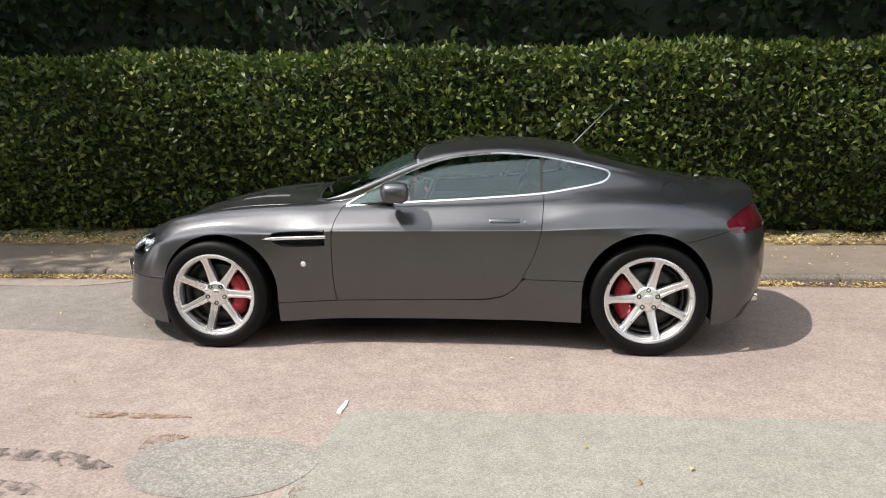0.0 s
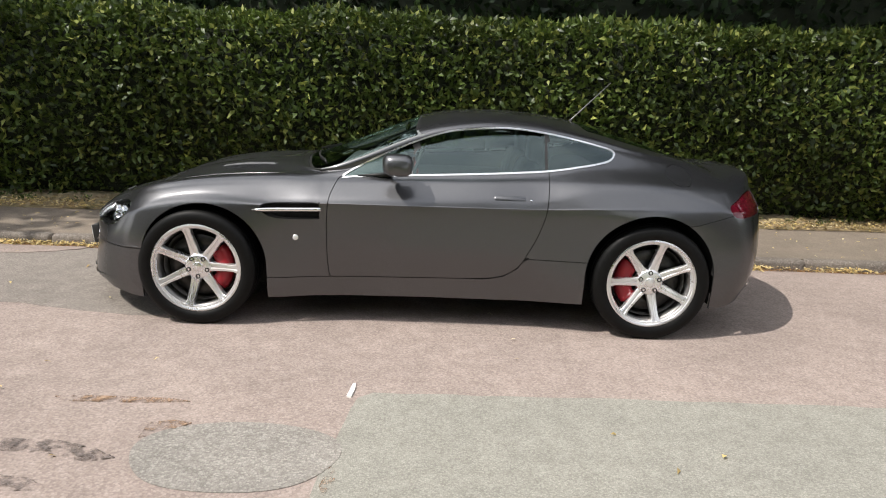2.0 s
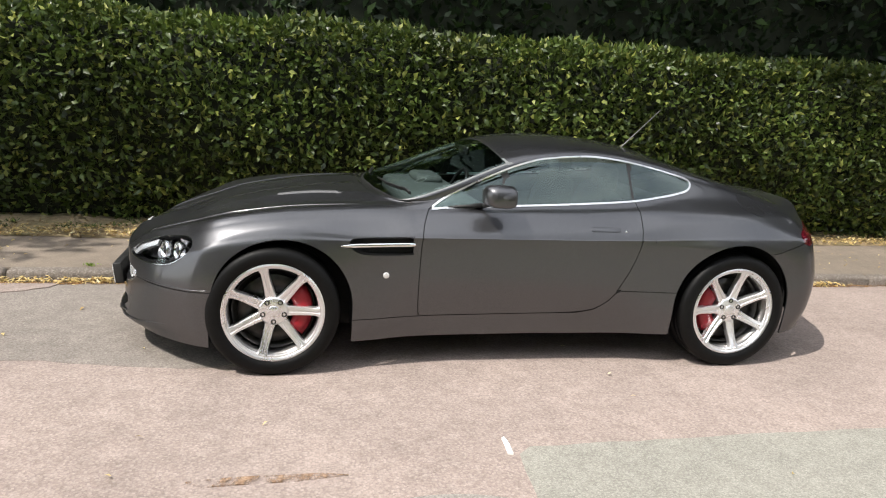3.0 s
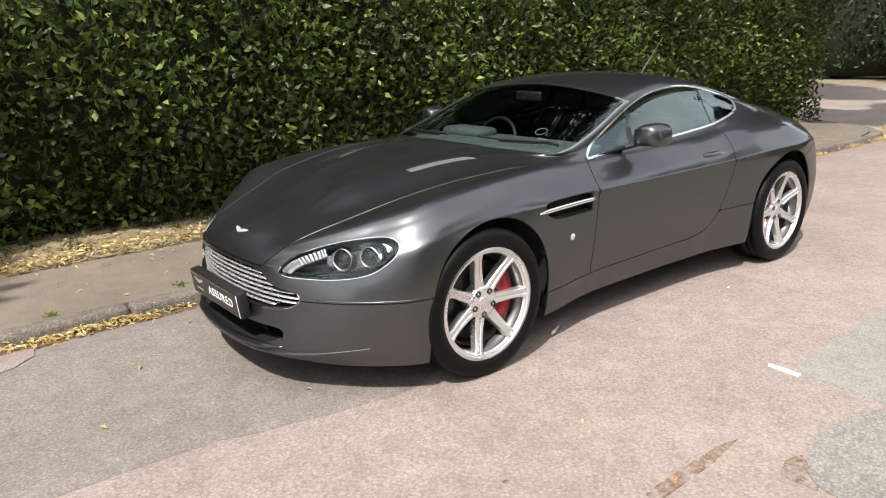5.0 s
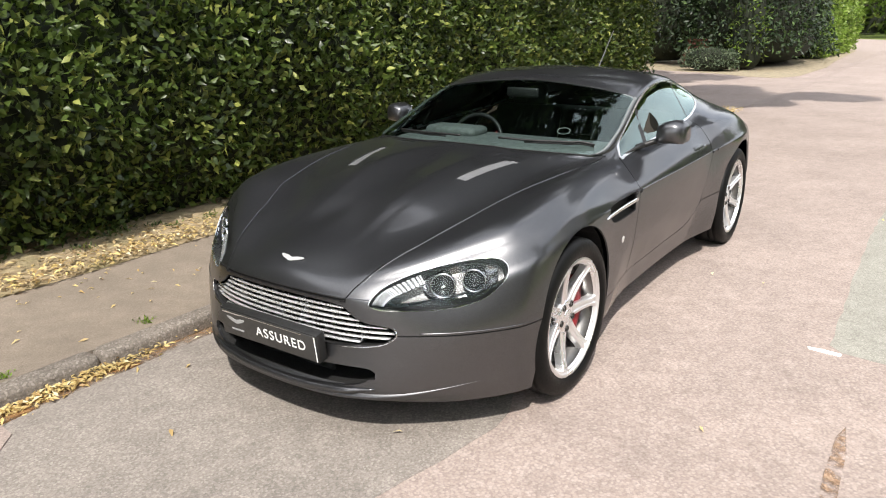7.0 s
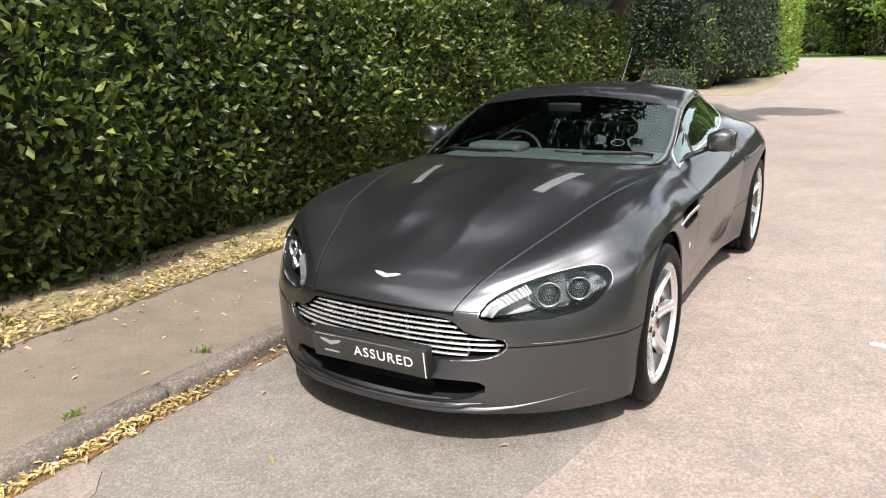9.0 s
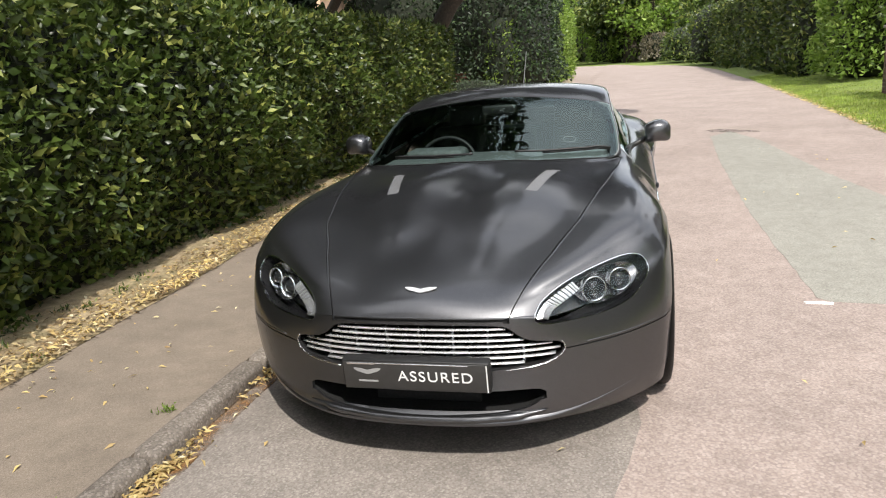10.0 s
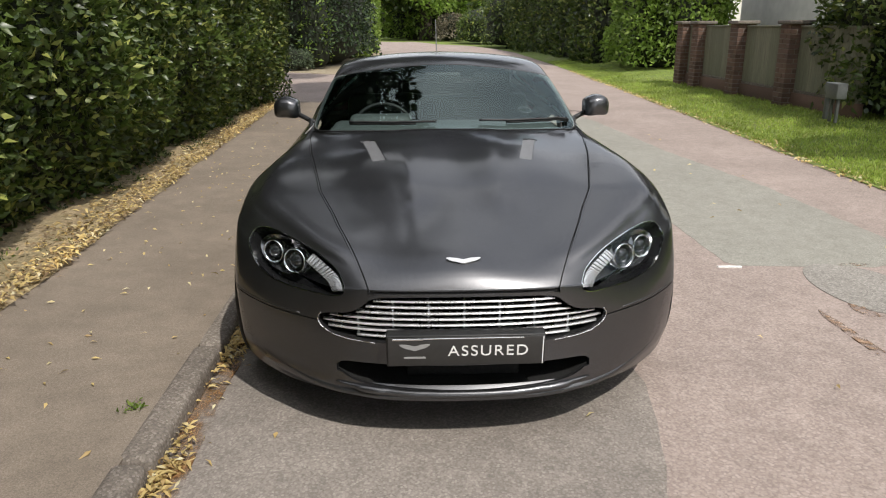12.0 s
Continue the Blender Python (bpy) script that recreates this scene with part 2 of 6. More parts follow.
SATIN = plain("satin_aluminium", (0.84, 0.85, 0.86), 0.28, 0.75, 0.01, 5.0)
BLACK = plain("black_plastic", (0.012, 0.012, 0.012), 0.5, 0, 0.3, 30.0)
GAP = plain("panel_gap", (0.006, 0.006, 0.006), 0.8)
LINER = plain("arch_liner", (0.01, 0.01, 0.01), 0.9, 0, 0.3)
MESHGREY = plain("vent_mesh", (0.2, 0.2, 0.205), 0.5, 0.5, 0.15, 200.0, 0.5)
LEATHER = plain("black_leather", (0.012, 0.012, 0.013), 0.5, 0, 0.2, 40.0, 0.2)
DASH = plain("grey_dashboard", (0.10, 0.11, 0.11), 0.6, 0, 0.2, 40.0, 0.2)
CLOTH = plain("pale_trim", (0.32, 0.34, 0.34), 0.7)
SEAL = plain("grey_seal", (0.16, 0.17, 0.17), 0.6)
REDSTITCH = plain("red_leather", (0.3, 0.02, 0.025), 0.5)
PLATE = plain("dark_plate", (0.036, 0.035, 0.034), 0.4)
WHITE = plain("white_lettering", (0.85, 0.85, 0.84), 0.5, 0, 0.03)
GREYLOGO = plain("grey_lettering", (0.33, 0.33, 0.33), 0.5)
GLASS = thin_glass("window_glass", (0.50, 0.62, 0.60), 1.15)
SCREEN = thin_glass("windscreen_glass", (0.74, 0.83, 0.81), 0.75)
LENS = thin_glass("lamp_lens", (0.95, 0.96, 0.96), 0.3)
BULB = plain("lamp_projector", (0.03, 0.032, 0.036), 0.03, 0.35, 0.05, 30.0, 0.0, 1.0)
REFLECTOR = plain("lamp_reflector", (0.75, 0.76, 0.78), 0.16, 1.0, 0.05)
LAMPBASE = plain("lamp_base", (0.022, 0.022, 0.024), 0.3, 0.3, 0.1)
LEDS = plain("clear_led_strip", (0.74, 0.74, 0.76), 0.2, 0.7, 0.15, 120.0)
TRAY = plain("lamp_tray_chrome", (0.27, 0.27, 0.28), 0.2, 1.0, 0.1)
REDLENS = plain("red_lamp_lens", (0.075, 0.004, 0.010), 0.08)
MIRROR = plain("mirror_glass", (0.9, 0.9, 0.9), 0.02, 1.0, 0.0)
BRICK, BOARD = brick_material(), board_material()
MORTAR = plain("mortar", (0.2, 0.17, 0.145), 0.95, 0, 0.2, 30.0)
RENDERWHITE = plain("white_render", (0.75, 0.72, 0.66), 0.9, 0, 0.08, 3.0)
RENDERGREY = plain("grey_render", (0.55, 0.52, 0.49), 0.9, 0, 0.1, 3.0)
RENDERPEACH = plain("peach_render", (0.72, 0.5, 0.34), 0.9, 0, 0.08, 2.0)
ROOFTILE = plain("brown_roof_tile", (0.13, 0.085, 0.065), 0.9, 0, 0.3, 12.0, 0.6)
# grey lowered to include the shade lying on the box and post
UTIL = plain("grey_cabinet", (0.1, 0.105, 0.1), 0.6, 0, 0.1)
BENCH = plain("reddish_timber", (0.16, 0.06, 0.04), 0.8, 0, 0.2)


# ---- mesh helpers ----
def empty(name, at=(0, 0, 0)):
    ob = new(name)
    ob.location = at
    return ob


def link_mesh(name, mesh, material, parent=None, label=""):
    mesh.materials.append(material)
    ob = new(name, mesh)
    if parent:
        ob.parent = parent
    return tagged(ob, label)


def part(name, bm, material, parent=None, label="", smooth=True):
    """One mesh object out of a bmesh."""
    mesh = bpy.data.meshes.new(name)
    for f in bm.faces:
        f.smooth = smooth
    bm.to_mesh(mesh)
    bm.free()
    return link_mesh(name, mesh, material, parent, label)


def share(name, mesh, m, parent):
    ob = new(name, mesh)
    ob.parent = parent
    ob.matrix_local = m
    return ob


def from_lists(name, verts, faces, material, parent=None, label="", smooth=False):
    mesh = bpy.data.meshes.new(name)
    mesh.from_pydata(verts, [], faces)
    if smooth:
        mesh.shade_smooth()
    return link_mesh(name, mesh, material, parent, label)


def box(size, at=(0, 0, 0), bevel=0.0, bm=None, turn=None, segments=2):
    own = bmesh.new()
    bmesh.ops.create_cube(own, size=1.0)
    bmesh.ops.scale(own, vec=size, verts=own.verts)
    if bevel:
        bmesh.ops.bevel(own, geom=own.edges[:], offset=bevel, segments=segments, affect="EDGES", profile=0.5)
    if turn:
        bmesh.ops.transform(own, matrix=turn, verts=own.verts)
    bmesh.ops.translate(own, vec=at, verts=own.verts)
    return join(bm, own)


def join(bm, own):
    if bm is None:
        return own
    tmp = bpy.data.meshes.new("tmp")
    own.to_mesh(tmp)
    own.free()
    bm.from_mesh(tmp)
    bpy.data.meshes.remove(tmp)
    return bm


def revolve(profile, n=64, axis="Y", closed=False):
    """A turned body: profile of (radius, along the axis)."""
    bm = bmesh.new()
    rings = []
    for i in range(n):
        a = 2 * math.pi * i / n
        rings.append([bm.verts.new((r * math.cos(a), s, r * math.sin(a))) for r, s in profile])
    m = len(profile)
    for i in range(n):
        p, q = rings[i], rings[(i + 1) % n]
        for k in range(m if closed else m - 1):
            l = (k + 1) % m
            bm.faces.new((p[k], p[l], q[l], q[k]))
    bmesh.ops.remove_doubles(bm, verts=bm.verts, dist=1e-6)
    bmesh.ops.recalc_face_normals(bm, faces=bm.faces)
    return bm


def tube(path, radius, n=8, bm=None):
    """A round bar along a path of points; radius may be one value or one a point."""
    own = bmesh.new()
    pts = [Vector(p) for p in path]
    rad = radius if isinstance(radius, (list, tuple)) else [radius] * len(pts)
    rings = []
    for i, p in enumerate(pts):
        d = (pts[min(i + 1, len(pts) - 1)] - pts[max(i - 1, 0)]).normalized()
        a = d.orthogonal().normalized() if i == 0 else (rings_a - d * rings_a.dot(d)).normalized()
        rings_a = a
        b = d.cross(a)
        rings.append([own.verts.new(p + (a * math.cos(t) + b * math.sin(t)) * rad[i]) for t in (2 * math.pi * k / n for k in range(n))])
    for p, q in zip(rings, rings[1:]):
        for k in range(n):
            own.faces.new((p[k], p[(k + 1) % n], q[(k + 1) % n], q[k]))
    own.faces.new(rings[0][::-1])
    own.faces.new(rings[-1])
    return join(bm, own)


def smooth_loop(points, n=8, closed=True):
    """Points on a smooth line through the given corners."""
    out, k = [], len(points)
    P = [np.array(p, float) for p in points]
    for i in range(k if closed else k - 1):
        a, b, c, d = (P[j % k] if closed else P[min(max(j, 0), k - 1)] for j in (i - 1, i, i + 1, i + 2))
        for s in range(n):
            t = s / n
            out.append(0.5 * (2 * b + (c - a) * t + (2 * a - 5 * b + 4 * c - d) * t * t + (3 * b - a - 3 * c + d) * t ** 3))
    if not closed:
        out.append(P[-1])
    return np.array(out)


def inside_distance(poly, X, Y):
    """Signed distance to a closed outline, negative inside."""
    P = np.asarray(poly)
    Q = np.roll(P, -1, axis=0)
    best = np.full(len(X), 1e9)
    odd = np.zeros(len(X), bool)
    for (ax, ay), (bx, by) in zip(P, Q):
        dx, dy = bx - ax, by - ay
        t = np.clip(((X - ax) * dx + (Y - ay) * dy) / (dx * dx + dy * dy + 1e-15), 0, 1)
        best = np.minimum(best, (X - ax - t * dx) ** 2 + (Y - ay - t * dy) ** 2)
        cross = (ay > Y) != (by > Y)
        odd ^= cross & (X < (bx - ax) * (Y - ay) / (by - ay + 1e-15) + ax)
    return np.where(odd, -1, 1) * np.sqrt(best)


# ---- the car: one smooth skin through design lines, cut into its panels ----
# Each line runs from the middle of the nose round the side to the middle of the tail: (along, half width, height).
LINES = [
    # lower lip and sill edge
    [(-.85, 0, .19), (-.822, .30, .19), (-.745, .50, .188), (-.59, .69, .178), (-.36, .835, .17), (0, .865, .17), (.42, .825, .17), (.66, .805, .175), (.80, .80, .175), (1.35, .80, .18), (1.65, .805, .18),
     (1.95, .82, .185), (2.25, .85, .19), (2.62, .88, .19), (2.95, .85, .19), (3.15, .74, .22), (3.27, .42, .24), (3.30, 0, .24)],
    # low side
    [(-.897, 0, .228), (-.868, .30, .228), (-.782, .51, .235), (-.602, .715, .265), (-.36, .868, .29), (0, .91, .32), (.42, .852, .30), (.66, .828, .30), (.80, .825, .30), (1.35, .825, .305), (1.65, .83, .305),
     (1.95, .845, .31), (2.25, .885, .33), (2.62, .92, .36), (2.95, .885, .33), (3.19, .76, .34), (3.34, .43, .36), (3.38, 0, .36)],
    # middle of the side
    [(-.875, 0, .40), (-.85, .30, .40), (-.768, .505, .41), (-.598, .725, .46), (-.36, .882, .48), (0, .925, .52), (.42, .866, .52), (.66, .850, .52), (.80, .849, .52), (1.35, .854, .52), (1.65, .858, .52),
     (1.95, .868, .52), (2.25, .90, .54), (2.62, .932, .55), (2.95, .90, .52), (3.20, .77, .52), (3.36, .44, .53), (3.41, 0, .53)],
    # crease along the door, lower edge
    [(-.862, 0, .585), (-.833, .30, .578), (-.752, .485, .565), (-.578, .695, .60), (-.36, .848, .65), (0, .90, .69), (.42, .862, .695), (.66, .862, .712), (.80, .866, .716), (1.35, .873, .719), (1.65, .877, .721),
     (1.95, .880, .724), (2.25, .920, .732), (2.62, .938, .735), (2.95, .872, .72), (3.17, .745, .72), (3.35, .43, .72), (3.39, 0, .72)],
    # crease along the door, upper edge
    [(-.855, 0, .605), (-.825, .297, .598), (-.735, .472, .60), (-.555, .672, .65), (-.35, .82, .70), (0, .868, .75), (.42, .848, .728), (.66, .855, .735), (.80, .859, .737), (1.35, .866, .740), (1.65, .870, .742),
     (1.95, .870, .745), (2.25, .910, .768), (2.62, .913, .79), (2.95, .842, .785), (3.15, .715, .785), (3.32, .41, .80), (3.37, 0, .80)],
    # shoulder
    [(-.826, 0, .640), (-.790, .29, .631), (-.696, .453, .655), (-.516, .642, .714), (-.33, .772, .764), (0, .80, .815), (.42, .775, .825), (.66, .765, .832), (.80, .762, .835), (1.35, .772, .852), (1.65, .778, .86),
     (1.95, .778, .87), (2.25, .820, .88), (2.62, .828, .885), (2.95, .752, .865), (3.12, .64, .855), (3.28, .37, .875), (3.33, 0, .885)],
    # belt line, and the inner edge of the front wing
    [(-.79, 0, .663), (-.735, .26, .662), (-.648, .430, .699), (-.452, .603, .768), (-.26, .708, .815), (.06, .715, .856), (.44, .705, .869), (.68, .715, .864), (.82, .718, .868), (1.35, .712, .895), (1.65, .708, .908),
     (1.95, .70, .925), (2.25, .68, .955), (2.62, .665, .945), (2.95, .63, .913), (3.10, .54, .90), (3.23, .32, .917), (3.28, 0, .926)],
    # middle of the side glass
    [(-.70, 0, .697), (-.64, .21, .70), (-.48, .31, .742), (-.28, .42, .787), (-.12, .48, .821), (.12, .51, .853), (.46, .58, .875), (.72, .672, .886), (.92, .672, .925), (1.33, .630, 1.058), (1.62, .607, 1.105),
     (1.95, .592, 1.10), (2.27, .565, 1.075), (2.62, .55, 1.012), (2.93, .50, .957), (3.06, .44, .927), (3.17, .25, .936), (3.23, 0, .94)],
    # roof rail, and the edge of the raised middle of the bonnet
    [(-.55, 0, .733), (-.50, .12, .740), (-.36, .19, .792), (-.16, .228, .842), (.02, .25, .876), (.2, .28, .899), (.46, .325, .907), (.62, .57, .903), (.86, .60, .985), (1.25, .555, 1.142), (1.58, .535, 1.199),
     (1.92, .51, 1.194), (2.25, .475, 1.134), (2.58, .44, 1.055), (2.90, .37, .985), (3.03, .30, .946), (3.13, .17, .944), (3.19, 0, .945)],
    # middle line
    [(-.42, 0, .765), (-.36, 0, .778), (-.2, 0, .812), (0, 0, .848), (.14, 0, .868), (.28, 0, .887), (.46, 0, .907), (.53, 0, .915), (.78, 0, 1.008), (1.26, 0, 1.20), (1.58, 0, 1.243),
     (1.90, 0, 1.238), (2.22, 0, 1.193), (2.55, 0, 1.10), (2.88, 0, 1.0), (3.0, 0, .962), (3.09, 0, .95), (3.15, 0, .948)],
]
NS, NC = len(LINES[0]), len(LINES)
GRID = np.array(LINES).transpose(1, 0, 2)


def with_ghosts(G):
    flip = np.array([1, -1, 1])
    G = np.concatenate([G[1:2] * flip, G, G[-2:-1] * flip], 0)
    return np.concatenate([2 * G[:, :1] - G[:, 1:2], G, G[:, -2:-1] * flip], 1)


GHOST = with_ghosts(GRID)


def spline_weights(t):
    return np.stack([-.5 * t + t * t - .5 * t ** 3, 1 - 2.5 * t * t + 1.5 * t ** 3, .5 * t + 2 * t * t - 1.5 * t ** 3, -.5 * t * t + .5 * t ** 3], -1)


def skin(U, V):
    """Points of the car's skin (along, half width, height)."""
    i = np.clip(np.floor(U).astype(int), 0, NS - 2)
    j = np.clip(np.floor(V).astype(int), 0, NC - 2)
    a, b = spline_weights(U - i), spline_weights(V - j)
    out = np.zeros((len(U), 3))
    for k in range(4):
        for l in range(4):
            out += (a[:, k] * b[:, l])[:, None] * GHOST[i + k, j + l]
    return out


def skin_normals(U, V):
    e = 1e-3
    du = skin(np.clip(U + e, 0, NS - 1), V) - skin(np.clip(U - e, 0, NS - 1), V)
    dv = skin(U, np.clip(V + e, 0, NC - 1)) - skin(U, np.clip(V - e, 0, NC - 1))
    n = np.cross(du, dv)
    return n / (np.linalg.norm(n, axis=1)[:, None] + 1e-12)


# outlines of the openings and panels
ARCHES = [(0.03, 0.358, 0.368), (2.585, 0.365, 0.368)]
SIDE_WINDOW = smooth_loop([(.83, .878), (1.0, .972), (1.18, 1.052), (1.32, 1.105), (1.47, 1.142), (1.72, 1.162), (1.92, 1.148), (2.12, 1.115), (2.32, 1.068), (2.385, 1.045),
                           (2.365, 1.01), (2.30, .988), (2.15, .962), (1.98, .938), (1.7, .918), (1.45, .904), (1.15, .889), (.92, .877), (.85, .872)], 5)
DOOR = smooth_loop([(.80, .866), (.772, .82), (.752, .76), (.742, .66), (.74, .5), (.742, .42), (.748, .33), (.757, .300), (.8, .297), (1.12, .302), (1.5, .310), (1.66, .318),
                    (1.76, .340), (1.84, .40), (1.885, .48), (1.93, .57), (1.962, .66), (1.98, .74), (1.992, .85), (1.998, .935), (1.98, .945), (1.7, .925), (1.45, .91), (1.15, .893), (.92, .882), (.85, .878)], 4)
HEADLAMP = smooth_loop([(-.808, .578), (-.792, .603), (-.758, .632), (-.672, .672), (-.563, .701), (-.475, .712), (-.436, .699), (-.430, .668), (-.456, .628), (-.52, .579), (-.62, .558), (-.72, .556), (-.785, .560)], 5)
GRILLE = smooth_loop([(-.02, .579), (.15, .577), (.27, .571), (.315, .560), (.345, .535), (.385, .512), (.45, .499), (.487, .488), (.497, .470), (.485, .448), (.45, .432), (.35, .418), (.2, .408), (-.02, .405),
                      (-.3, .41), (-.3, .575)], 4)
INTAKE = smooth_loop([(-.02, .337), (.2, .337), (.36, .338), (.42, .333), (.435, .315), (.41, .288), (.36, .268), (.25, .255), (.1, .249), (-.02, .248), (-.3, .25), (-.3, .33)], 4)
TAIL_LAMP = smooth_loop([(3.02, .785), (3.08, .812), (3.2, .842), (3.4, .838), (3.4, .732), (3.2, .722), (3.08, .722), (3.035, .742)], 4)
SIDE_VENT = smooth_loop([(.375, .718), (.42, .728), (.55, .732), (.685, .735), (.698, .72), (.70, .655), (.69, .641), (.55, .637), (.45, .642), (.40, .66), (.375, .685)], 4)
BONNET_VENT = smooth_loop([(.01, .282), (.025, .276), (.17, .306), (.325, .334), (.34, .345), (.345, .398), (.33, .408), (.17, .378), (.025, .350), (.008, .338)], 3)
BONNET_VENT[:, 1] = .311 + .18 * (BONNET_VENT[:, 0] - .01) + .74 * (BONNET_VENT[:, 1] - .311 - .18 * (BONNET_VENT[:, 0] - .01))
FUEL_FLAP = [(2.76 + .075 * math.cos(a), .935 + .05 * math.sin(a)) for a in np.linspace(0, 2 * math.pi, 36, endpoint=False)]
BONNET_SIDE = np.array([(-1.0, .29), (-.84, .312), (-.69, .375), (-.53, .438), (-.25, .525), (.196, .615), (.55, .668), (.9, .69)])
WS0, WS1 = 6.99, 8.93


def arch_cut(i):
    cx, cz, r = ARCHES[i]

    def f(X, H, Z, U, V):
        d = np.where(Z > cz, np.hypot(X - cx, Z - cz), np.abs(X - cx)) - r
        return np.where((H > .5) & (V < 5.5), d, 1.0)
    return f


def lamp_along(X, H):
    """Distance along the upright plane in which the headlamp lies."""
    return -.80 + .37 * ((X + .80) * .37 + (H - .425) * .33) / .2458


def outline(poly, axes, where, grow=0.0):
    def f(X, H, Z, U, V):
        a = {"xz": (X, Z), "hz": (H, Z), "xh": (X, H), "lamp": (lamp_along(X, H), Z)}[axes]
        return np.where(where(X, H, Z, U, V), inside_distance(poly, *a) - grow, 1.0)
    return f


in_window = lambda X, H, Z, U, V: (V > 5.2) & (U > 6.5) & (U < 13) & (H > .4)
in_nose = lambda X, H, Z, U, V: (X < -.62) & (U < 3.5)
in_lamp = lambda X, H, Z, U, V: (X < -.3) & (H > .33) & (Z > .48) & (V < 7)
in_side = lambda X, H, Z, U, V: (H > .5) & (V < 7)
in_tail = lambda X, H, Z, U, V: (X > 2.95) & (H > .48) & (V < 6)
on_bonnet = lambda X, H, Z, U, V: (V > 5.6) & (U < 7)


def bonnet_edge(X, H, Z, U, V):
    side = H - np.interp(X, BONNET_SIDE[:, 0], BONNET_SIDE[:, 1])
    front = (3.14 - V) * 0.03
    back = (U - 6.86) * 0.15
    return np.maximum(np.maximum(side, front), back)


def screen_edge(X, H, Z, U, V):
    return np.maximum(np.maximum((WS0 - U) * .25, (U - WS1) * .4), (7.72 - V) * .15)


def rear_edge(X, H, Z, U, V):
    return np.maximum(np.maximum((12.05 - U) * .35, (U - 13.9) * .35), (8.3 - V) * .15)


def bumper_edge(X, H, Z, U, V):
    line = .462 + .0 * X
    return np.where((X < -.2) & (V < 4.5), Z - line, 1.0)


def tail_bumper_edge(X, H, Z, U, V):
    return np.where((X > 2.7) & (V < 5.5), Z - np.interp(X, [2.7, 2.83, 3.05, 3.6], [.672, .684, .742, .742]), 1.0)


def sill_edge(X, H, Z, U, V):
    return np.where((X > .3) & (X < 2.35) & (V < 3.5), Z - np.interp(X, [.3, .75, 1.66, 1.76, 1.85, 1.88, 2.35], [.292, .296, .312, .335, .40, .447, .443]), 1.0)


def roof_edge(X, H, Z, U, V):
    return np.maximum(np.maximum((8.99 - U) * .4, (U - 11.95) * .35), (7.95 - V) * .15)


class Skin:
    def __init__(self, su, sv):
        u, v = np.linspace(0, NS - 1, (NS - 1) * su + 1), np.linspace(0, NC - 1, (NC - 1) * sv + 1)
        U, V = (a.ravel() for a in np.meshgrid(u, v, indexing="ij"))
        P = skin(U, V)
        P[:, 1] = np.maximum(P[:, 1], 0)
        P[np.isin(U, (0, NS - 1)) | (V == NC - 1), 1] = 0
        self.bm = bmesh.new()
        self.uv = self.bm.verts.layers.float_vector.new("uv")
        vs = []
        for p, a, b in zip(P, U, V):
            q = self.bm.verts.new(p)
            q[self.uv] = (a, b, 0)
            vs.append(q)
        n = len(v)
        for i in range(len(u) - 1):
            for j in range(n - 1):
                self.bm.faces.new((vs[i * n + j], vs[(i + 1) * n + j], vs[(i + 1) * n + j + 1], vs[i * n + j + 1]))

    def arrays(self, items):
        A = np.array([(*q.co, q[self.uv][0], q[self.uv][1]) for q in items])
        return A.T

    def cut(self, f):
        """Splits the faces along f = 0."""
        bm = self.bm
        vs = list(bm.verts)
        val = f(*self.arrays(vs))
        for k, q in enumerate(vs):
            q.index = k
        val = np.where(np.abs(val) < 1e-5, 0.0, val)
        es = [e for e in bm.edges if val[e.verts[0].index] * val[e.verts[1].index] < 0]
        if not es:
            return
        A = self.arrays([e.verts[0] for e in es])
        B = self.arrays([e.verts[1] for e in es])
        fa, lo, hi = f(*A), np.zeros(len(es)), np.ones(len(es))
        for _ in range(14):
            mid = (lo + hi) / 2
            same = np.sign(f(*(A + (B - A) * mid))) == np.sign(fa)
            lo, hi = np.where(same, mid, lo), np.where(same, hi, mid)
        zero = set(q for q, w in zip(vs, val) if w == 0)
        touched = set()
        for e, t in zip(es, (lo + hi) / 2):
            a, b = e.verts
            c = a[self.uv].lerp(b[self.uv], float(t))
            touched.update(e.link_faces)
            _, q = bmesh.utils.edge_split(e, a, float(min(max(t, 1e-4), 1 - 1e-4)))
            q[self.uv] = c
            zero.add(q)
        for face in list(touched):
            z = [q for q in face.verts if q in zero]
            if len(z) == 2 and not any(z[1] in e.verts for e in z[0].link_edges if face in e.link_faces):
                bmesh.utils.face_split(face, z[0], z[1])

    def groove(self, f, half=0.0022):
        self.cut(lambda *a: f(*a) - half)
        self.cut(lambda *a: f(*a) + half)


body = Skin(11, 7)
F_ARCH = [arch_cut(0), arch_cut(1)]
F_GLASS = outline(SIDE_WINDOW, "xz", in_window)
F_TRIM = outline(SIDE_WINDOW, "xz", in_window, 0.0092)
F_LAMP = outline(HEADLAMP, "lamp", in_lamp)
F_RIM = outline(HEADLAMP, "lamp", in_lamp, 0.0020)
F_GRILLE = outline(GRILLE, "hz", in_nose)
F_INTAKE = outline(INTAKE, "hz", in_nose)
F_TAIL = outline(TAIL_LAMP, "xz", in_tail)
F_DOOR = outline(DOOR, "xz", in_side)
F_VENT = outline(SIDE_VENT, "xz", in_side)
F_BVENT = outline(BONNET_VENT, "xh", on_bonnet)
F_FUEL = outline(FUEL_FLAP, "xz", lambda X, H, Z, U, V: (H > .4) & (V > 4.5))
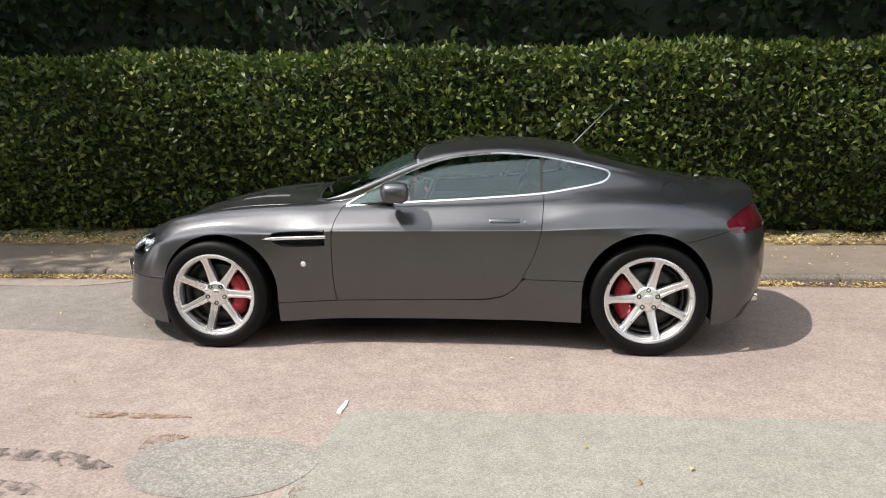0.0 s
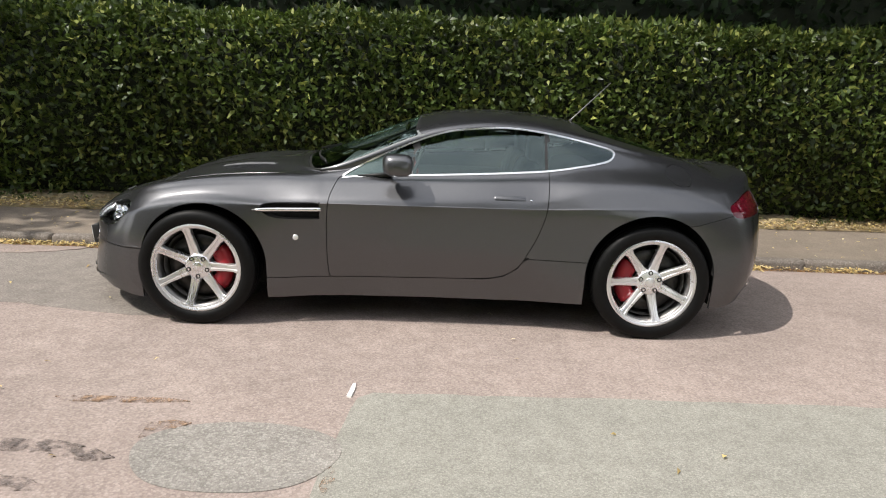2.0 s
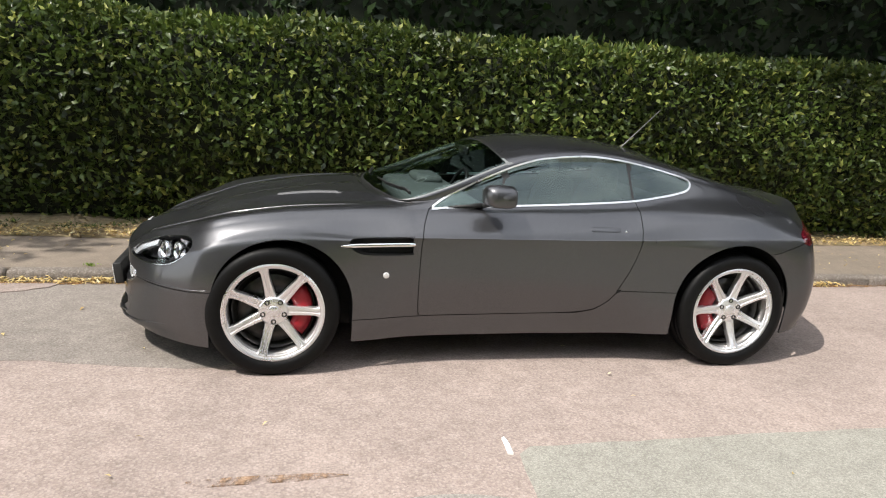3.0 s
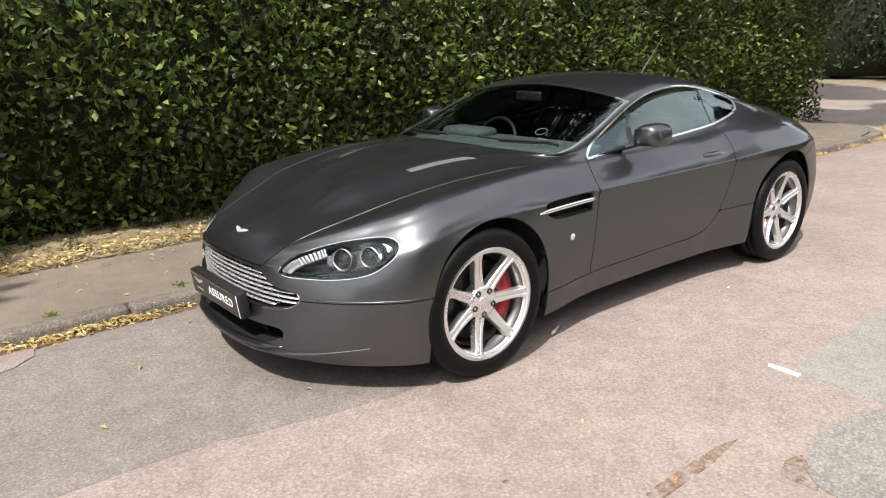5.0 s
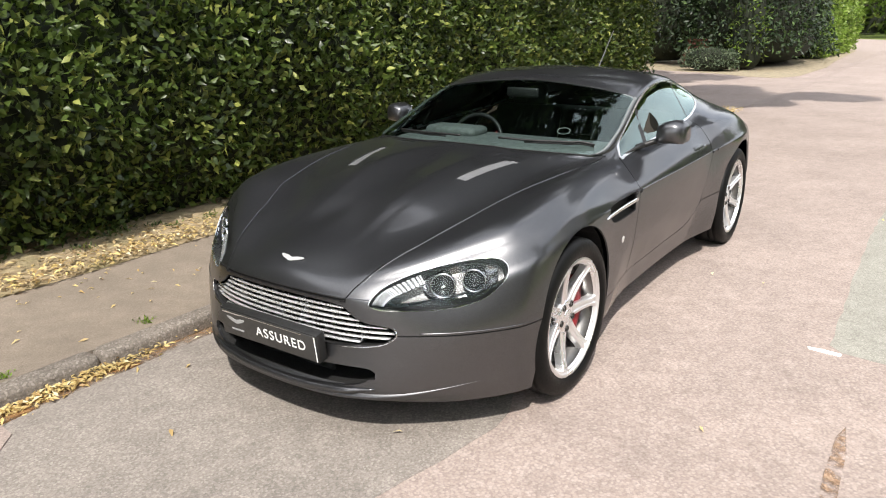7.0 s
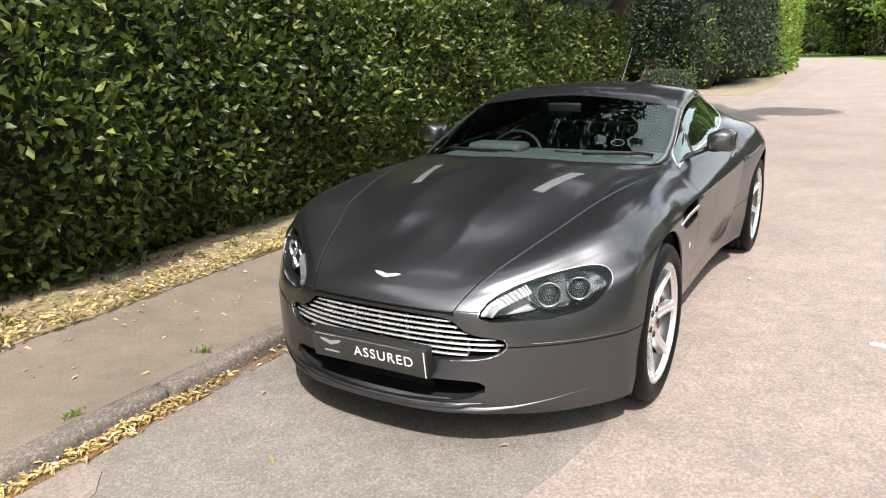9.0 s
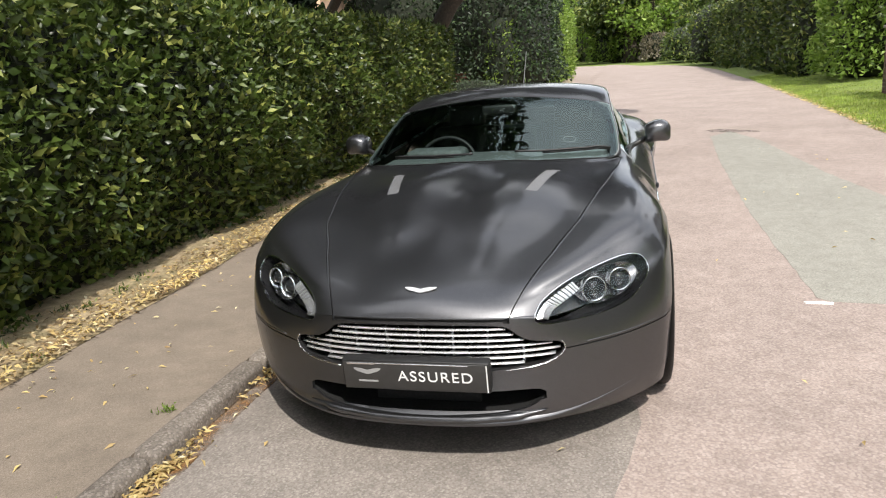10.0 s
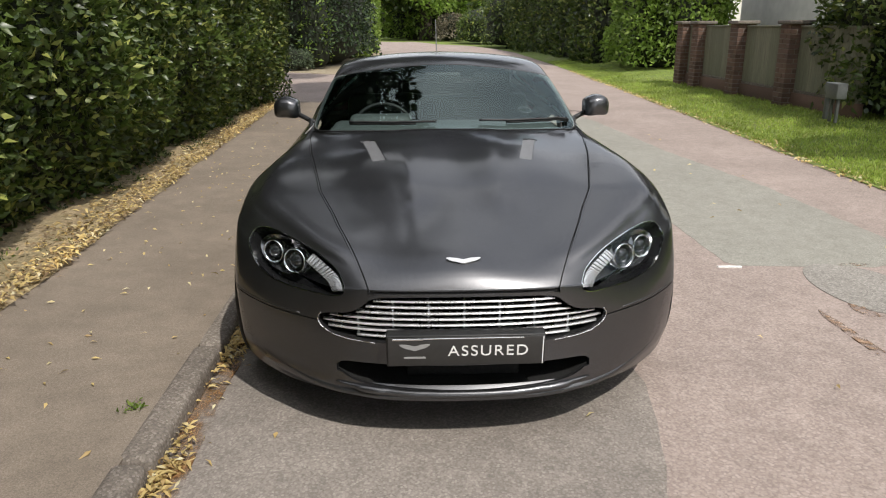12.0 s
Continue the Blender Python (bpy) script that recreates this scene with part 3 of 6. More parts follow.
F_PILLAR = [lambda X, H, Z, U, V: np.where(in_window(X, H, Z, U, V), np.abs(X - 1.985) - .008, 1.0),
            lambda X, H, Z, U, V: np.where(in_window(X, H, Z, U, V), np.abs(X - 1.21 - (Z - .98) * .35) - .007, 1.0)]
for f in F_ARCH + [F_GLASS, F_TRIM, F_LAMP, F_RIM, F_GRILLE, F_INTAKE, F_TAIL, F_VENT, F_BVENT, screen_edge, rear_edge] + F_PILLAR:
    body.cut(f)
for f in (F_DOOR, bonnet_edge, bumper_edge, tail_bumper_edge, sill_edge):
    body.groove(f)
body.groove(F_FUEL, 0.0012)
body.cut(roof_edge)
body.cut(lambda *a: screen_edge(*a) - .014)

body.bm.faces.ensure_lookup_table()
for k, q in enumerate(body.bm.verts):
    q.index = k
VA = body.arrays(list(body.bm.verts))
SKIN_P = VA[:3].T
SKIN_N = skin_normals(np.clip(VA[3], 1e-3, NS - 1 - 1e-3), np.clip(VA[4], 0, NC - 1 - 1e-3))
if np.sum(SKIN_N[:, 1] * (SKIN_P[:, 1] > .5)) < 0:
    SKIN_N = -SKIN_N
    FLIP = True
else:
    FLIP = False
POLYS = [[q.index for q in f.verts] for f in body.bm.faces]
CENTRES = np.array([VA[:, p].mean(axis=1) for p in POLYS]).T
C = tuple(CENTRES)
KIND = np.full(len(POLYS), "wing", dtype=object)


def mark(name, cond):
    KIND[cond] = name


X, H, Z, U, V = C
mark("quarter", X > 2.05)
mark("roof", roof_edge(*C) < 0)
mark("quarter", (roof_edge(*C) >= 0) & (V > 5.5) & (U > 7.2))
mark("tail_deck", (U > 13.9) & (V > 7.3))
mark("quarter", (U > 12) & (V > 7.3) & (U <= 13.9))
mark("sill", sill_edge(*C) < 0)
mark("door", F_DOOR(*C) < 0)
mark("bumper", bumper_edge(*C) < 0)
mark("rear_bumper", tail_bumper_edge(*C) < 0)
mark("bonnet", bonnet_edge(*C) < 0)
mark("fuel", F_FUEL(*C) < 0)
for f, half in ((F_DOOR, .0023), (bonnet_edge, .0023), (bumper_edge, .0023), (tail_bumper_edge, .0023), (sill_edge, .0023), (F_FUEL, .0013)):
    mark("gap", np.abs(f(*C)) < half)
mark("cowl", (U > 6.84) & (U <= WS0) & (V > 6.9) & (bonnet_edge(*C) > 0.002))
mark("frit", (screen_edge(*C) < .014) & (U > 6.9))
mark("trim", F_TRIM(*C) < 0)
mark("glass", F_GLASS(*C) < 0)
mark("rear_glass", (F_GLASS(*C) < 0) & (X > 1.985))
mark("pillar", (F_GLASS(*C) < 0) & (F_PILLAR[0](*C) < 0))
mark("divider", (F_GLASS(*C) < 0) & (F_PILLAR[1](*C) < 0))
mark("screen", screen_edge(*C) < 0)
mark("rear_screen", rear_edge(*C) < 0)
mark("lamp_rim", F_RIM(*C) < 0)
mark("lamp", F_LAMP(*C) < 0)
mark("tail_lamp", F_TAIL(*C) < 0)
mark("bonnet_vent", F_BVENT(*C) < 0)
for f in (*F_ARCH, F_GRILLE, F_INTAKE, F_VENT):
    mark("hole", f(*C) < 0)


def panel(name, kinds, material, parent, sides=(-1,), label="", depth=0.012, sink=0.0, rim=True, only=None):
    """A panel of the skin with a folded edge, on the near side (-1), the far side (1) or both."""
    verts, norms, index, faces, tags = [], [], {}, [], []

    def vertex(side, k):
        key = (side if SKIN_P[k, 1] > 1e-6 else 0, k)
        if key not in index:
            index[key] = len(verts)
            s = np.array([1, side, 1])
            n = SKIN_N[k] * s
            if SKIN_P[k, 1] <= 1e-6:
                n[1] = 0
                n /= np.linalg.norm(n) + 1e-9
            verts.append(SKIN_P[k] * s - n * sink)
            norms.append(n)
        return index[key]

    for i in np.nonzero(np.isin(KIND, kinds))[0] if only is None else only:
        for side in sides:
            loop = [vertex(side, k) for k in POLYS[i]]
            if (side < 0) != FLIP:
                loop.reverse()
            loop = [a for a, b in zip(loop, loop[1:] + loop[:1]) if a != b]
            if len(set(loop)) == len(loop) > 2:
                faces.append(loop)
                tags.append(True)
    if rim:
        used = {}
        for f in faces:
            for a, b in zip(f, f[1:] + f[:1]):
                used[(a, b)] = used.get((a, b), 0) + 1
        inner = {}
        for a, b in list(used):
            if (b, a) not in used:
                for k in (a, b):
                    if k not in inner:
                        inner[k] = len(verts)
                        verts.append(verts[k] - norms[k] * depth)
                        norms.append(norms[k])
                faces.append([b, a, inner[a], inner[b]])
                tags.append(False)
    mesh = bpy.data.meshes.new(name)
    mesh.from_pydata([tuple(p) for p in verts], [], faces)
    mesh.shade_smooth()
    loops = []
    for f, surface in zip(faces, tags):
        if surface:
            loops += [tuple(norms[k]) for k in f]
        else:
            a, b, c = (np.array(verts[k]) for k in f[:3])
            n = np.cross(b - a, c - b)
            n = n / (np.linalg.norm(n) + 1e-12)
            loops += [tuple(n)] * len(f)
    if material not in (GLASS, SCREEN, LENS):
        mesh.normals_split_custom_set(loops)
    return link_mesh(name, mesh, material, parent, label)


def pieces(kind):
    """The connected patches of one kind of panel, the largest first."""
    todo, at = set(np.nonzero(KIND == kind)[0]), {}
    for i in todo:
        for k in POLYS[i]:
            at.setdefault(k, []).append(i)
    out = []
    while todo:
        group, stack = [], [todo.pop()]
        while stack:
            i = stack.pop()
            group.append(i)
            for k in POLYS[i]:
                for j in at[k]:
                    if j in todo:
                        todo.discard(j)
                        stack.append(j)
        out.append(group)
    return sorted(out, key=len, reverse=True)


car = tagged(empty("sports_car"), "dark grey metallic two-door sports coupe parked beside the kerb", "car")
both = (-1, 1)
panel("roof", ["roof"], PAINT, car, both)
panel("boot_lid", ["tail_deck"], PAINT, car, both)
front_bumper = panel("front_bumper", ["bumper"], PAINT, car, both)
panel("rear_bumper", ["rear_bumper"], PAINT, car, both)
bonnet = panel("bonnet", ["bonnet"], PAINT, car, both)
panel("shut_line", ["gap"], GAP, car, both, "dark shut lines", sink=0.007, rim=False)
panel("cowl", ["cowl"], BLACK, car, both, "black plastic scuttle", sink=0.004)
windscreen = panel("windscreen", ["screen"], SCREEN, car, both, "clear windscreen", rim=False)
mark("frit_side", (KIND == "frit") & (V < 8.05) & (U > 7.1))
panel("windscreen_surround", ["frit"], BLACK, car, both, "black windscreen edge", depth=0.006)
panel("rear_window", ["rear_screen"], GLASS, car, both, rim=False)
for side in both:
    panel("pillar_seal", ["frit_side"], SEAL, car, (side,), "pale edge strip of the windscreen", sink=0.002)
    for i, group in enumerate(pieces("wing")):
        panel("front_wing" if i == 0 else "body_strip", [], PAINT, car, (side,), only=group)
    for i, group in enumerate(pieces("quarter")):
        panel("rear_quarter" if i == 0 else "body_strip", [], PAINT, car, (side,), only=group)
    panel("sill", ["sill"], PAINT, car, (side,))
    door = panel("door", ["door"], PAINT, car, (side,))
    panel("side_window", ["glass"], GLASS, door, (side,), "tinted side glass", rim=False)
    panel("quarter_window", ["rear_glass"], GLASS, car, (side,), "tinted rear side glass", rim=False)
    panel("window_pillar", ["pillar"], BLACK, car, (side,), "black window divider", depth=0.006)
    panel("window_divider", ["divider"], BLACK, car, (side,), "thin black window divider", depth=0.006)
    panel("window_trim", ["trim"], TRIM, car, (side,), "bright metal window surround", sink=-0.003)
    panel("fuel_flap", ["fuel"], PAINT, car, (side,)) if side < 0 else panel("quarter_patch", ["fuel"], PAINT, car, (side,))
    panel("tail_lamp", ["tail_lamp"], REDLENS, car, (side,), "red tail lamp", sink=0.004)
    panel("bonnet_vent", ["bonnet_vent"], MESHGREY, bonnet, (side,), "pale grey mesh bonnet vent", sink=0.004)


def side_point(x, z, side=-1):
    """The half width and outward normal of the body side at (x, z)."""
    k = np.argmin((SKIN_P[:, 0] - x) ** 2 + (SKIN_P[:, 2] - z) ** 2 + np.where(SKIN_P[:, 1] < .3, 9, 0))
    return Vector((x, side * SKIN_P[k, 1], z)), Vector((SKIN_N[k, 0], side * SKIN_N[k, 1], SKIN_N[k, 2]))


def top_point(x, h, side=-1):
    k = np.argmin((SKIN_P[:, 0] - x) ** 2 + (SKIN_P[:, 1] - h) ** 2 + np.where(SKIN_P[:, 2] < .55, 9, 0))
    return Vector((x, side * h, SKIN_P[k, 2])), Vector((SKIN_N[k, 0], side * SKIN_N[k, 1], SKIN_N[k, 2]))


def screen_point(x, h, side):
    """A point of the windscreen's smooth surface."""
    near = (np.abs(SKIN_P[:, 0] - x) < .16) & (np.abs(SKIN_P[:, 1] - h) < .16) & (SKIN_P[:, 2] > .6)
    q = SKIN_P[near] - (x, h, 0)
    terms = np.stack([np.ones(len(q)), q[:, 0], q[:, 1], q[:, 0] ** 2, q[:, 0] * q[:, 1], q[:, 1] ** 2], 1)
    c = np.linalg.lstsq(terms, q[:, 2], rcond=None)[0]
    n = Vector((-c[1], -c[2] * side, 1)).normalized()
    return Vector((x, side * h, c[0])), n


def nose_x(h, z):
    k = np.argmin((SKIN_P[:, 1] - abs(h)) ** 2 + (SKIN_P[:, 2] - z) ** 2 + np.where(SKIN_P[:, 0] > -.4, 9, 0))
    return SKIN_P[k, 0]


# wheel arches, floor and inner walls
for cx, cz, r in ARCHES:
    for side in both:
        bm = bmesh.new()
        rows = []
        for k in range(25):
            a = math.pi * k / 24
            x, z = cx + (r + .012) * math.cos(a), cz + (r + .012) * math.sin(a)
            rows.append([bm.verts.new((x, side * w, zz)) for w, zz in ((.83, z), (.55, z))])
        for p, q in zip(rows, rows[1:]):
            bm.faces.new((p[0], p[1], q[1], q[0]))
        low = [bm.verts.new((cx + s * (r + .012), side * w, .20)) for s in (1, -1) for w in (.79, .55)]
        bm.faces.new((rows[0][0], rows[0][1], low[1], low[0]))
        bm.faces.new((rows[-1][0], rows[-1][1], low[3], low[2]))
        bm.faces.new([r_[1] for r_ in rows] + [low[3], low[1]])
        part("arch_liner", bm, LINER, car, "black wheel arch liner", False)
bm = box((3.9, 1.05, .04), (1.25, 0, .21))
box((1.75, 1.46, .04), (1.31, 0, .21), bm=bm)
box((.30, .8, .03), (-.55, 0, .205), bm=bm)
part("underbody", bm, LINER, car, "black underbody", False)
for size, at in (((.03, 1.04, .55), (.47, 0, .52)), ((.03, 1.04, .5), (2.15, 0, .5)), ((.03, 1.0, .42), (-.44, 0, .40))):
    part("bulkhead", box(size, at), LINER, car, "", False)

# grille: dark box, slats, upright bars, bright surround
bm = bmesh.new()
outer = []
ring = [(h, z) for h, z in smooth_loop([(0, .585), (.27, .578), (.33, .55), (.39, .52), (.49, .495), (.5, .465), (.45, .425), (.3, .41), (0, .398)], 4, False)]
ring = ring + [(-h, z) for h, z in ring[::-1][1:-1]]
f1 = [bm.verts.new((nose_x(h, z) + .012, -h, z)) for h, z in ring]
f2 = [bm.verts.new((-.68 + .25 * abs(h), -h * .97, z)) for h, z in ring]
for k in range(len(ring)):
    l = (k + 1) % len(ring)
    bm.faces.new((f1[k], f1[l], f2[l], f2[k]))
bm.faces.new(f2)
part("grille_recess", bm, GAP, car, "dark grille opening", False)
grille_poly = GRILLE
near = (SKIN_P[:, 0] < -.6) & (np.abs(SKIN_P[:, 2] - .5) < .09) & (SKIN_P[:, 1] < .56)
ARC = np.polyfit(SKIN_P[near, 1] ** 2, SKIN_P[near, 0], 2)
for k in range(7):
    z0 = .558 - k * .0215
    hs = np.linspace(0, .5, 60)
    ins = inside_distance(grille_poly, hs, np.full(60, z0 - .003)) < -.006
    if not ins.any():
        continue
    top = hs[ins].max()
    bm = bmesh.new()
    rows = []
    for h in np.linspace(-top, top, 41):
        x = np.polyval(ARC, h * h) + .016
        droop = -.010 * (abs(h) / .5) ** 2
        rows.append([bm.verts.new((x + a, -h, z0 + droop + b)) for a, b in ((.004, -.0034), (-.006, -.0026), (-.0085, -.0005), (-.004, .0036), (.013, .0042), (.016, -.0024))])
    for p, q in zip(rows, rows[1:]):
        for i in range(6):
            bm.faces.new((p[i], p[(i + 1) % 6], q[(i + 1) % 6], q[i]))
    bm.faces.new(rows[0][::-1])
    bm.faces.new(rows[-1])
    bmesh.ops.recalc_face_normals(bm, faces=bm.faces)
    part("grille_slat", bm, SATIN, car, "satin aluminium grille bar")
for h in (-.36, -.24, -.12, 0, .12, .24, .36):
    bm = box((.012, .006, .14 if abs(h) < .3 else .07), (nose_x(h, .49) + .042, h, .49 if abs(h) < .3 else .455))
    part("grille_upright", bm, SATIN, car, "", False)
for side in both:
    pts = [(nose_x(h, z) - .001, side * h, z) for h, z in smooth_loop([(.30, .409), (.40, .417), (.46, .43), (.492, .45), (.5, .472), (.488, .492)], 5, False)]
    part("grille_edge", tube(pts, .0021, 6), CHROME, car, "thin bright grille edge")

# lower intake
bm = bmesh.new()
ring = [(h, z) for h, z in smooth_loop([(0, .34), (.36, .342), (.43, .335), (.44, .313), (.41, .284), (.36, .262), (.25, .25), (0, .243)], 4, False)]
ring = ring + [(-h, z) for h, z in ring[::-1][1:-1]]
f1 = [bm.verts.new((nose_x(h, z) + .010, -h, z)) for h, z in ring]
f2 = [bm.verts.new((-.72 + .25 * abs(h), -h * .95, z)) for h, z in ring]
for k in range(len(ring)):
    l = (k + 1) % len(ring)
    bm.faces.new((f1[k], f1[l], f2[l], f2[k]))
bm.faces.new(f2)
part("lower_intake", bm, GAP, car, "black lower air intake", False)
bm = box((.02, .40, .085), (nose_x(0, .29) + .12, 0, .287), 0.01)
part("intake_mesh", bm, GAP, car, "black mesh insert")

us = np.linspace(0, 3.1, 44)
edge_p = skin(us, np.full(44, 1.0))
fade = [.04 + .96 * min(1, max(0, (3.1 - u) / 2.1)) ** 1.3 for u in us]
rows = []
bm = bmesh.new()
order = [(k, -1) for k in range(43, 0, -1)] + [(k, 1) for k in range(44)]
for k, sgn in order:
    p, f = edge_p[k], fade[k]
    d = edge_p[min(k + 1, 43)] - edge_p[max(k - 1, 0)]
    out = np.array((-d[1], d[0])) if k else np.array((-1.0, 0.0))
    out /= np.linalg.norm(out)
    if out[0] > 0:
        out = -out
    rows.append([bm.verts.new((p[0] + out[0] * o * f, sgn * (p[1] - abs(out[1]) * -o * f), p[2] + dz * f)) for o, dz in ((-.020, .030), (-.008, .020), (.009, .002), (.0115, -.004), (.010, -.014), (-.02, -.026))])
for p, q in zip(rows, rows[1:]):
    for i in range(5):
        bm.faces.new((p[i], p[i + 1], q[i + 1], q[i]))
bmesh.ops.recalc_face_normals(bm, faces=bm.faces)
lip = part("front_lip", bm, PAINT, car, "rounded lower lip")
lip.data.set_sharp_from_angle(angle=radians(35))

path = [(nose_x(h, .243) - .004, h, .236 + .02 * (abs(h) / .42) ** 3) for h in np.linspace(-.44, .44, 41)]
part("lip_bead", tube(path, [.013 * min(1, (.45 - abs(p[1])) / .12) + .001 for p in path], 10), PAINT, car, "rounded edge below the intake")

# number plate holder with its panel and lettering
bm = box((.045, .522, .118), (0, 0, 0), .004)
plate = part("plate", bm, BLACK, car, "black plate backing")
plate.matrix_local = pose(-.9, 0, .415, 0, -7, 0)
bm = box((.004, .510, .108), (-.0245, 0, .0), .0012)
part("plate_face", bm, PLATE, plate, "dark grey sign panel")
bm = box((.005, .004, .106), (-.0252, -.253, 0), .001)
part("plate_edge", bm, WHITE, plate, "white side edge", False)
# strips added in chrome for the highlight on the plate's lit top
bm = box((.005, .10, .007), (-.0252, .19, .048), .001)
box((.005, .34, .004), (-.0252, -.02, .0495), .001, bm)
part("plate_top_edge", bm, CHROME, plate, "bright strips for the highlight along the top edge", False)


def lettering(name, text, size, m, material, parent, label):
    curve = bpy.data.curves.new(name, "FONT")
    curve.body, curve.size, curve.align_x, curve.align_y = text, size, "CENTER", "CENTER"
    curve.extrude, curve.space_character = 0.0008, 1.17
    tmp = bpy.data.objects.new(name, curve)
    scene.collection.objects.link(tmp)
    mesh = bpy.data.meshes.new_from_object(tmp.evaluated_get(bpy.context.evaluated_depsgraph_get()))
    bpy.data.objects.remove(tmp)
    bpy.data.curves.remove(curve)
    mesh.materials.clear()
    ob = link_mesh(name, mesh, material, parent, label)
    ob.matrix_local = m
    return ob


FRONT_TEXT = Matrix(((0, 0, -1, 0), (-1, 0, 0, 0), (0, 1, 0, 0), (0, 0, 0, 1)))
lettering("lettering", "ASSURED", .057, Matrix.Translation((-.0275, -.073, .0)) @ FRONT_TEXT, WHITE, plate, "white word ASSURED")


def wings(name, width, m, material, parent, label, thick=.003):
    """A plain swept emblem shape."""
    bm = bmesh.new()
    out = smooth_loop([(0, .10), (.12, .13), (.5, .24), (1.0, .26), (.92, .12), (.7, -.02), (.4, -.12), (.12, -.22), (0, -.24)], 3, False)
    pts = list(out) + [np.array((-x, y)) for x, y in out[::-1][1:-1]]
    vs = [bm.verts.new((x * width / 2, y * width / 2, 0)) for x, y in pts]
    f = bm.faces.new(vs)
    ret = bmesh.ops.extrude_face_region(bm, geom=[f])
    bmesh.ops.translate(bm, vec=(0, 0, thick), verts=[g for g in ret["geom"] if isinstance(g, bmesh.types.BMVert)])
    bmesh.ops.recalc_face_normals(bm, faces=bm.faces)
    ob = part(name, bm, material, parent, label, False)
    ob.matrix_local = m
    return ob


wings("plate_emblem", .098, Matrix.Translation((-.0265, .168, .017)) @ FRONT_TEXT, GREYLOGO, plate, "grey emblem shape", .001)
bm = box((.0012, .07, .007), (-.0268, .168, -.022))
part("plate_caption", bm, GREYLOGO, plate, "small grey caption bar", False)
p, n = top_point(-.77, 0)
t = Vector((-n.z, 0, n.x)).normalized()
m = Matrix.Translation(p + n * .002) @ Matrix((Vector((0, -1, 0)), -t if t.x < 0 else t, n)).transposed().to_4x4()
wings("bonnet_emblem", .115, m, EMBLEM, bonnet, "bright winged emblem")

# rolled panel edges beside the shut lines
DU, DV = (a.ravel() for a in np.meshgrid(np.linspace(0, 8, 700), np.linspace(1.2, 7.4, 420), indexing="ij"))
DENSE = skin(DU, DV)


def edge_line(points, axes, lift=-.0012):
    """A smooth line on the skin through points given on two axes."""
    out = []
    for a, b in points:
        k = np.argmin((DENSE[:, axes[0]] - a) ** 2 + (DENSE[:, axes[1]] - b) ** 2 + np.where((DV > 3.3) if axes == (0, 1) else (DV < 4.2), 0, 9))
        out.append(DENSE[k])
    out = np.array(out)
    for _ in range(6):
        out[1:-1] = (out[:-2] + 2 * out[1:-1] + out[2:]) / 4
    return out + np.array((0, 0, lift))


xs_ = np.linspace(-.80, .50, 90)
for side in both:
    for d in (.0065,):
        line = edge_line([(x, np.interp(x, BONNET_SIDE[:, 0], BONNET_SIDE[:, 1]) + d) for x in xs_], (0, 1))
        part("wing_edge", tube([(x, side * h, z) for x, h, z in line], [.0042 * min(1, .15 + k / 14, .15 + (89 - k) / 14) for k in range(90)], 8), PAINT, car, "rolled wing edge beside the bonnet")
    line = edge_line([(x, .4705) for x in np.linspace(-.72, -.345, 40)], (0, 2), 0.0)
    part("bumper_edge", tube([(x, side * (h - .0015), z) for x, h, z in line], .0032, 8), PAINT, car, "rolled upper edge of the bumper seam")

# headlamps
LAMP_R = math.hypot(.37, .33)
sel = in_lamp(*VA) & (np.abs(inside_distance(HEADLAMP, lamp_along(VA[0], VA[1]), VA[2])) < .2)
LS, LZ = lamp_along(VA[0], VA[1])[sel], VA[2][sel]
lamp_terms = lambda s, z: np.stack([(s + .6) ** i * (z - .63) ** j for i in range(5) for j in range(5 - i)], -1)
near = inside_distance(HEADLAMP, LS, LZ) < .03
LAMP_FIT = np.linalg.lstsq(lamp_terms(LS[near], LZ[near]), (((VA[0] + .80) * .33 - (VA[1] - .425) * .37) / LAMP_R)[sel][near], rcond=None)[0]


def lamp_point(s, z, side):
    """Point and outward normal of the lamp glass at its own plane's (along, height)."""
    def at(s, z):
        q = float(lamp_terms(np.array(s), np.array(z)) @ LAMP_FIT)
        p = (s + .80) / .37 * LAMP_R
        return Vector((-.80 + (p * .37 + q * .33) / LAMP_R, side * (.425 + (p * .33 - q * .37) / LAMP_R), z))
    n = (at(s + .004, z) - at(s - .004, z)).cross(at(s, z + .004) - at(s, z - .004)).normalized()
    return at(s, z), -n if n.x > 0 else n


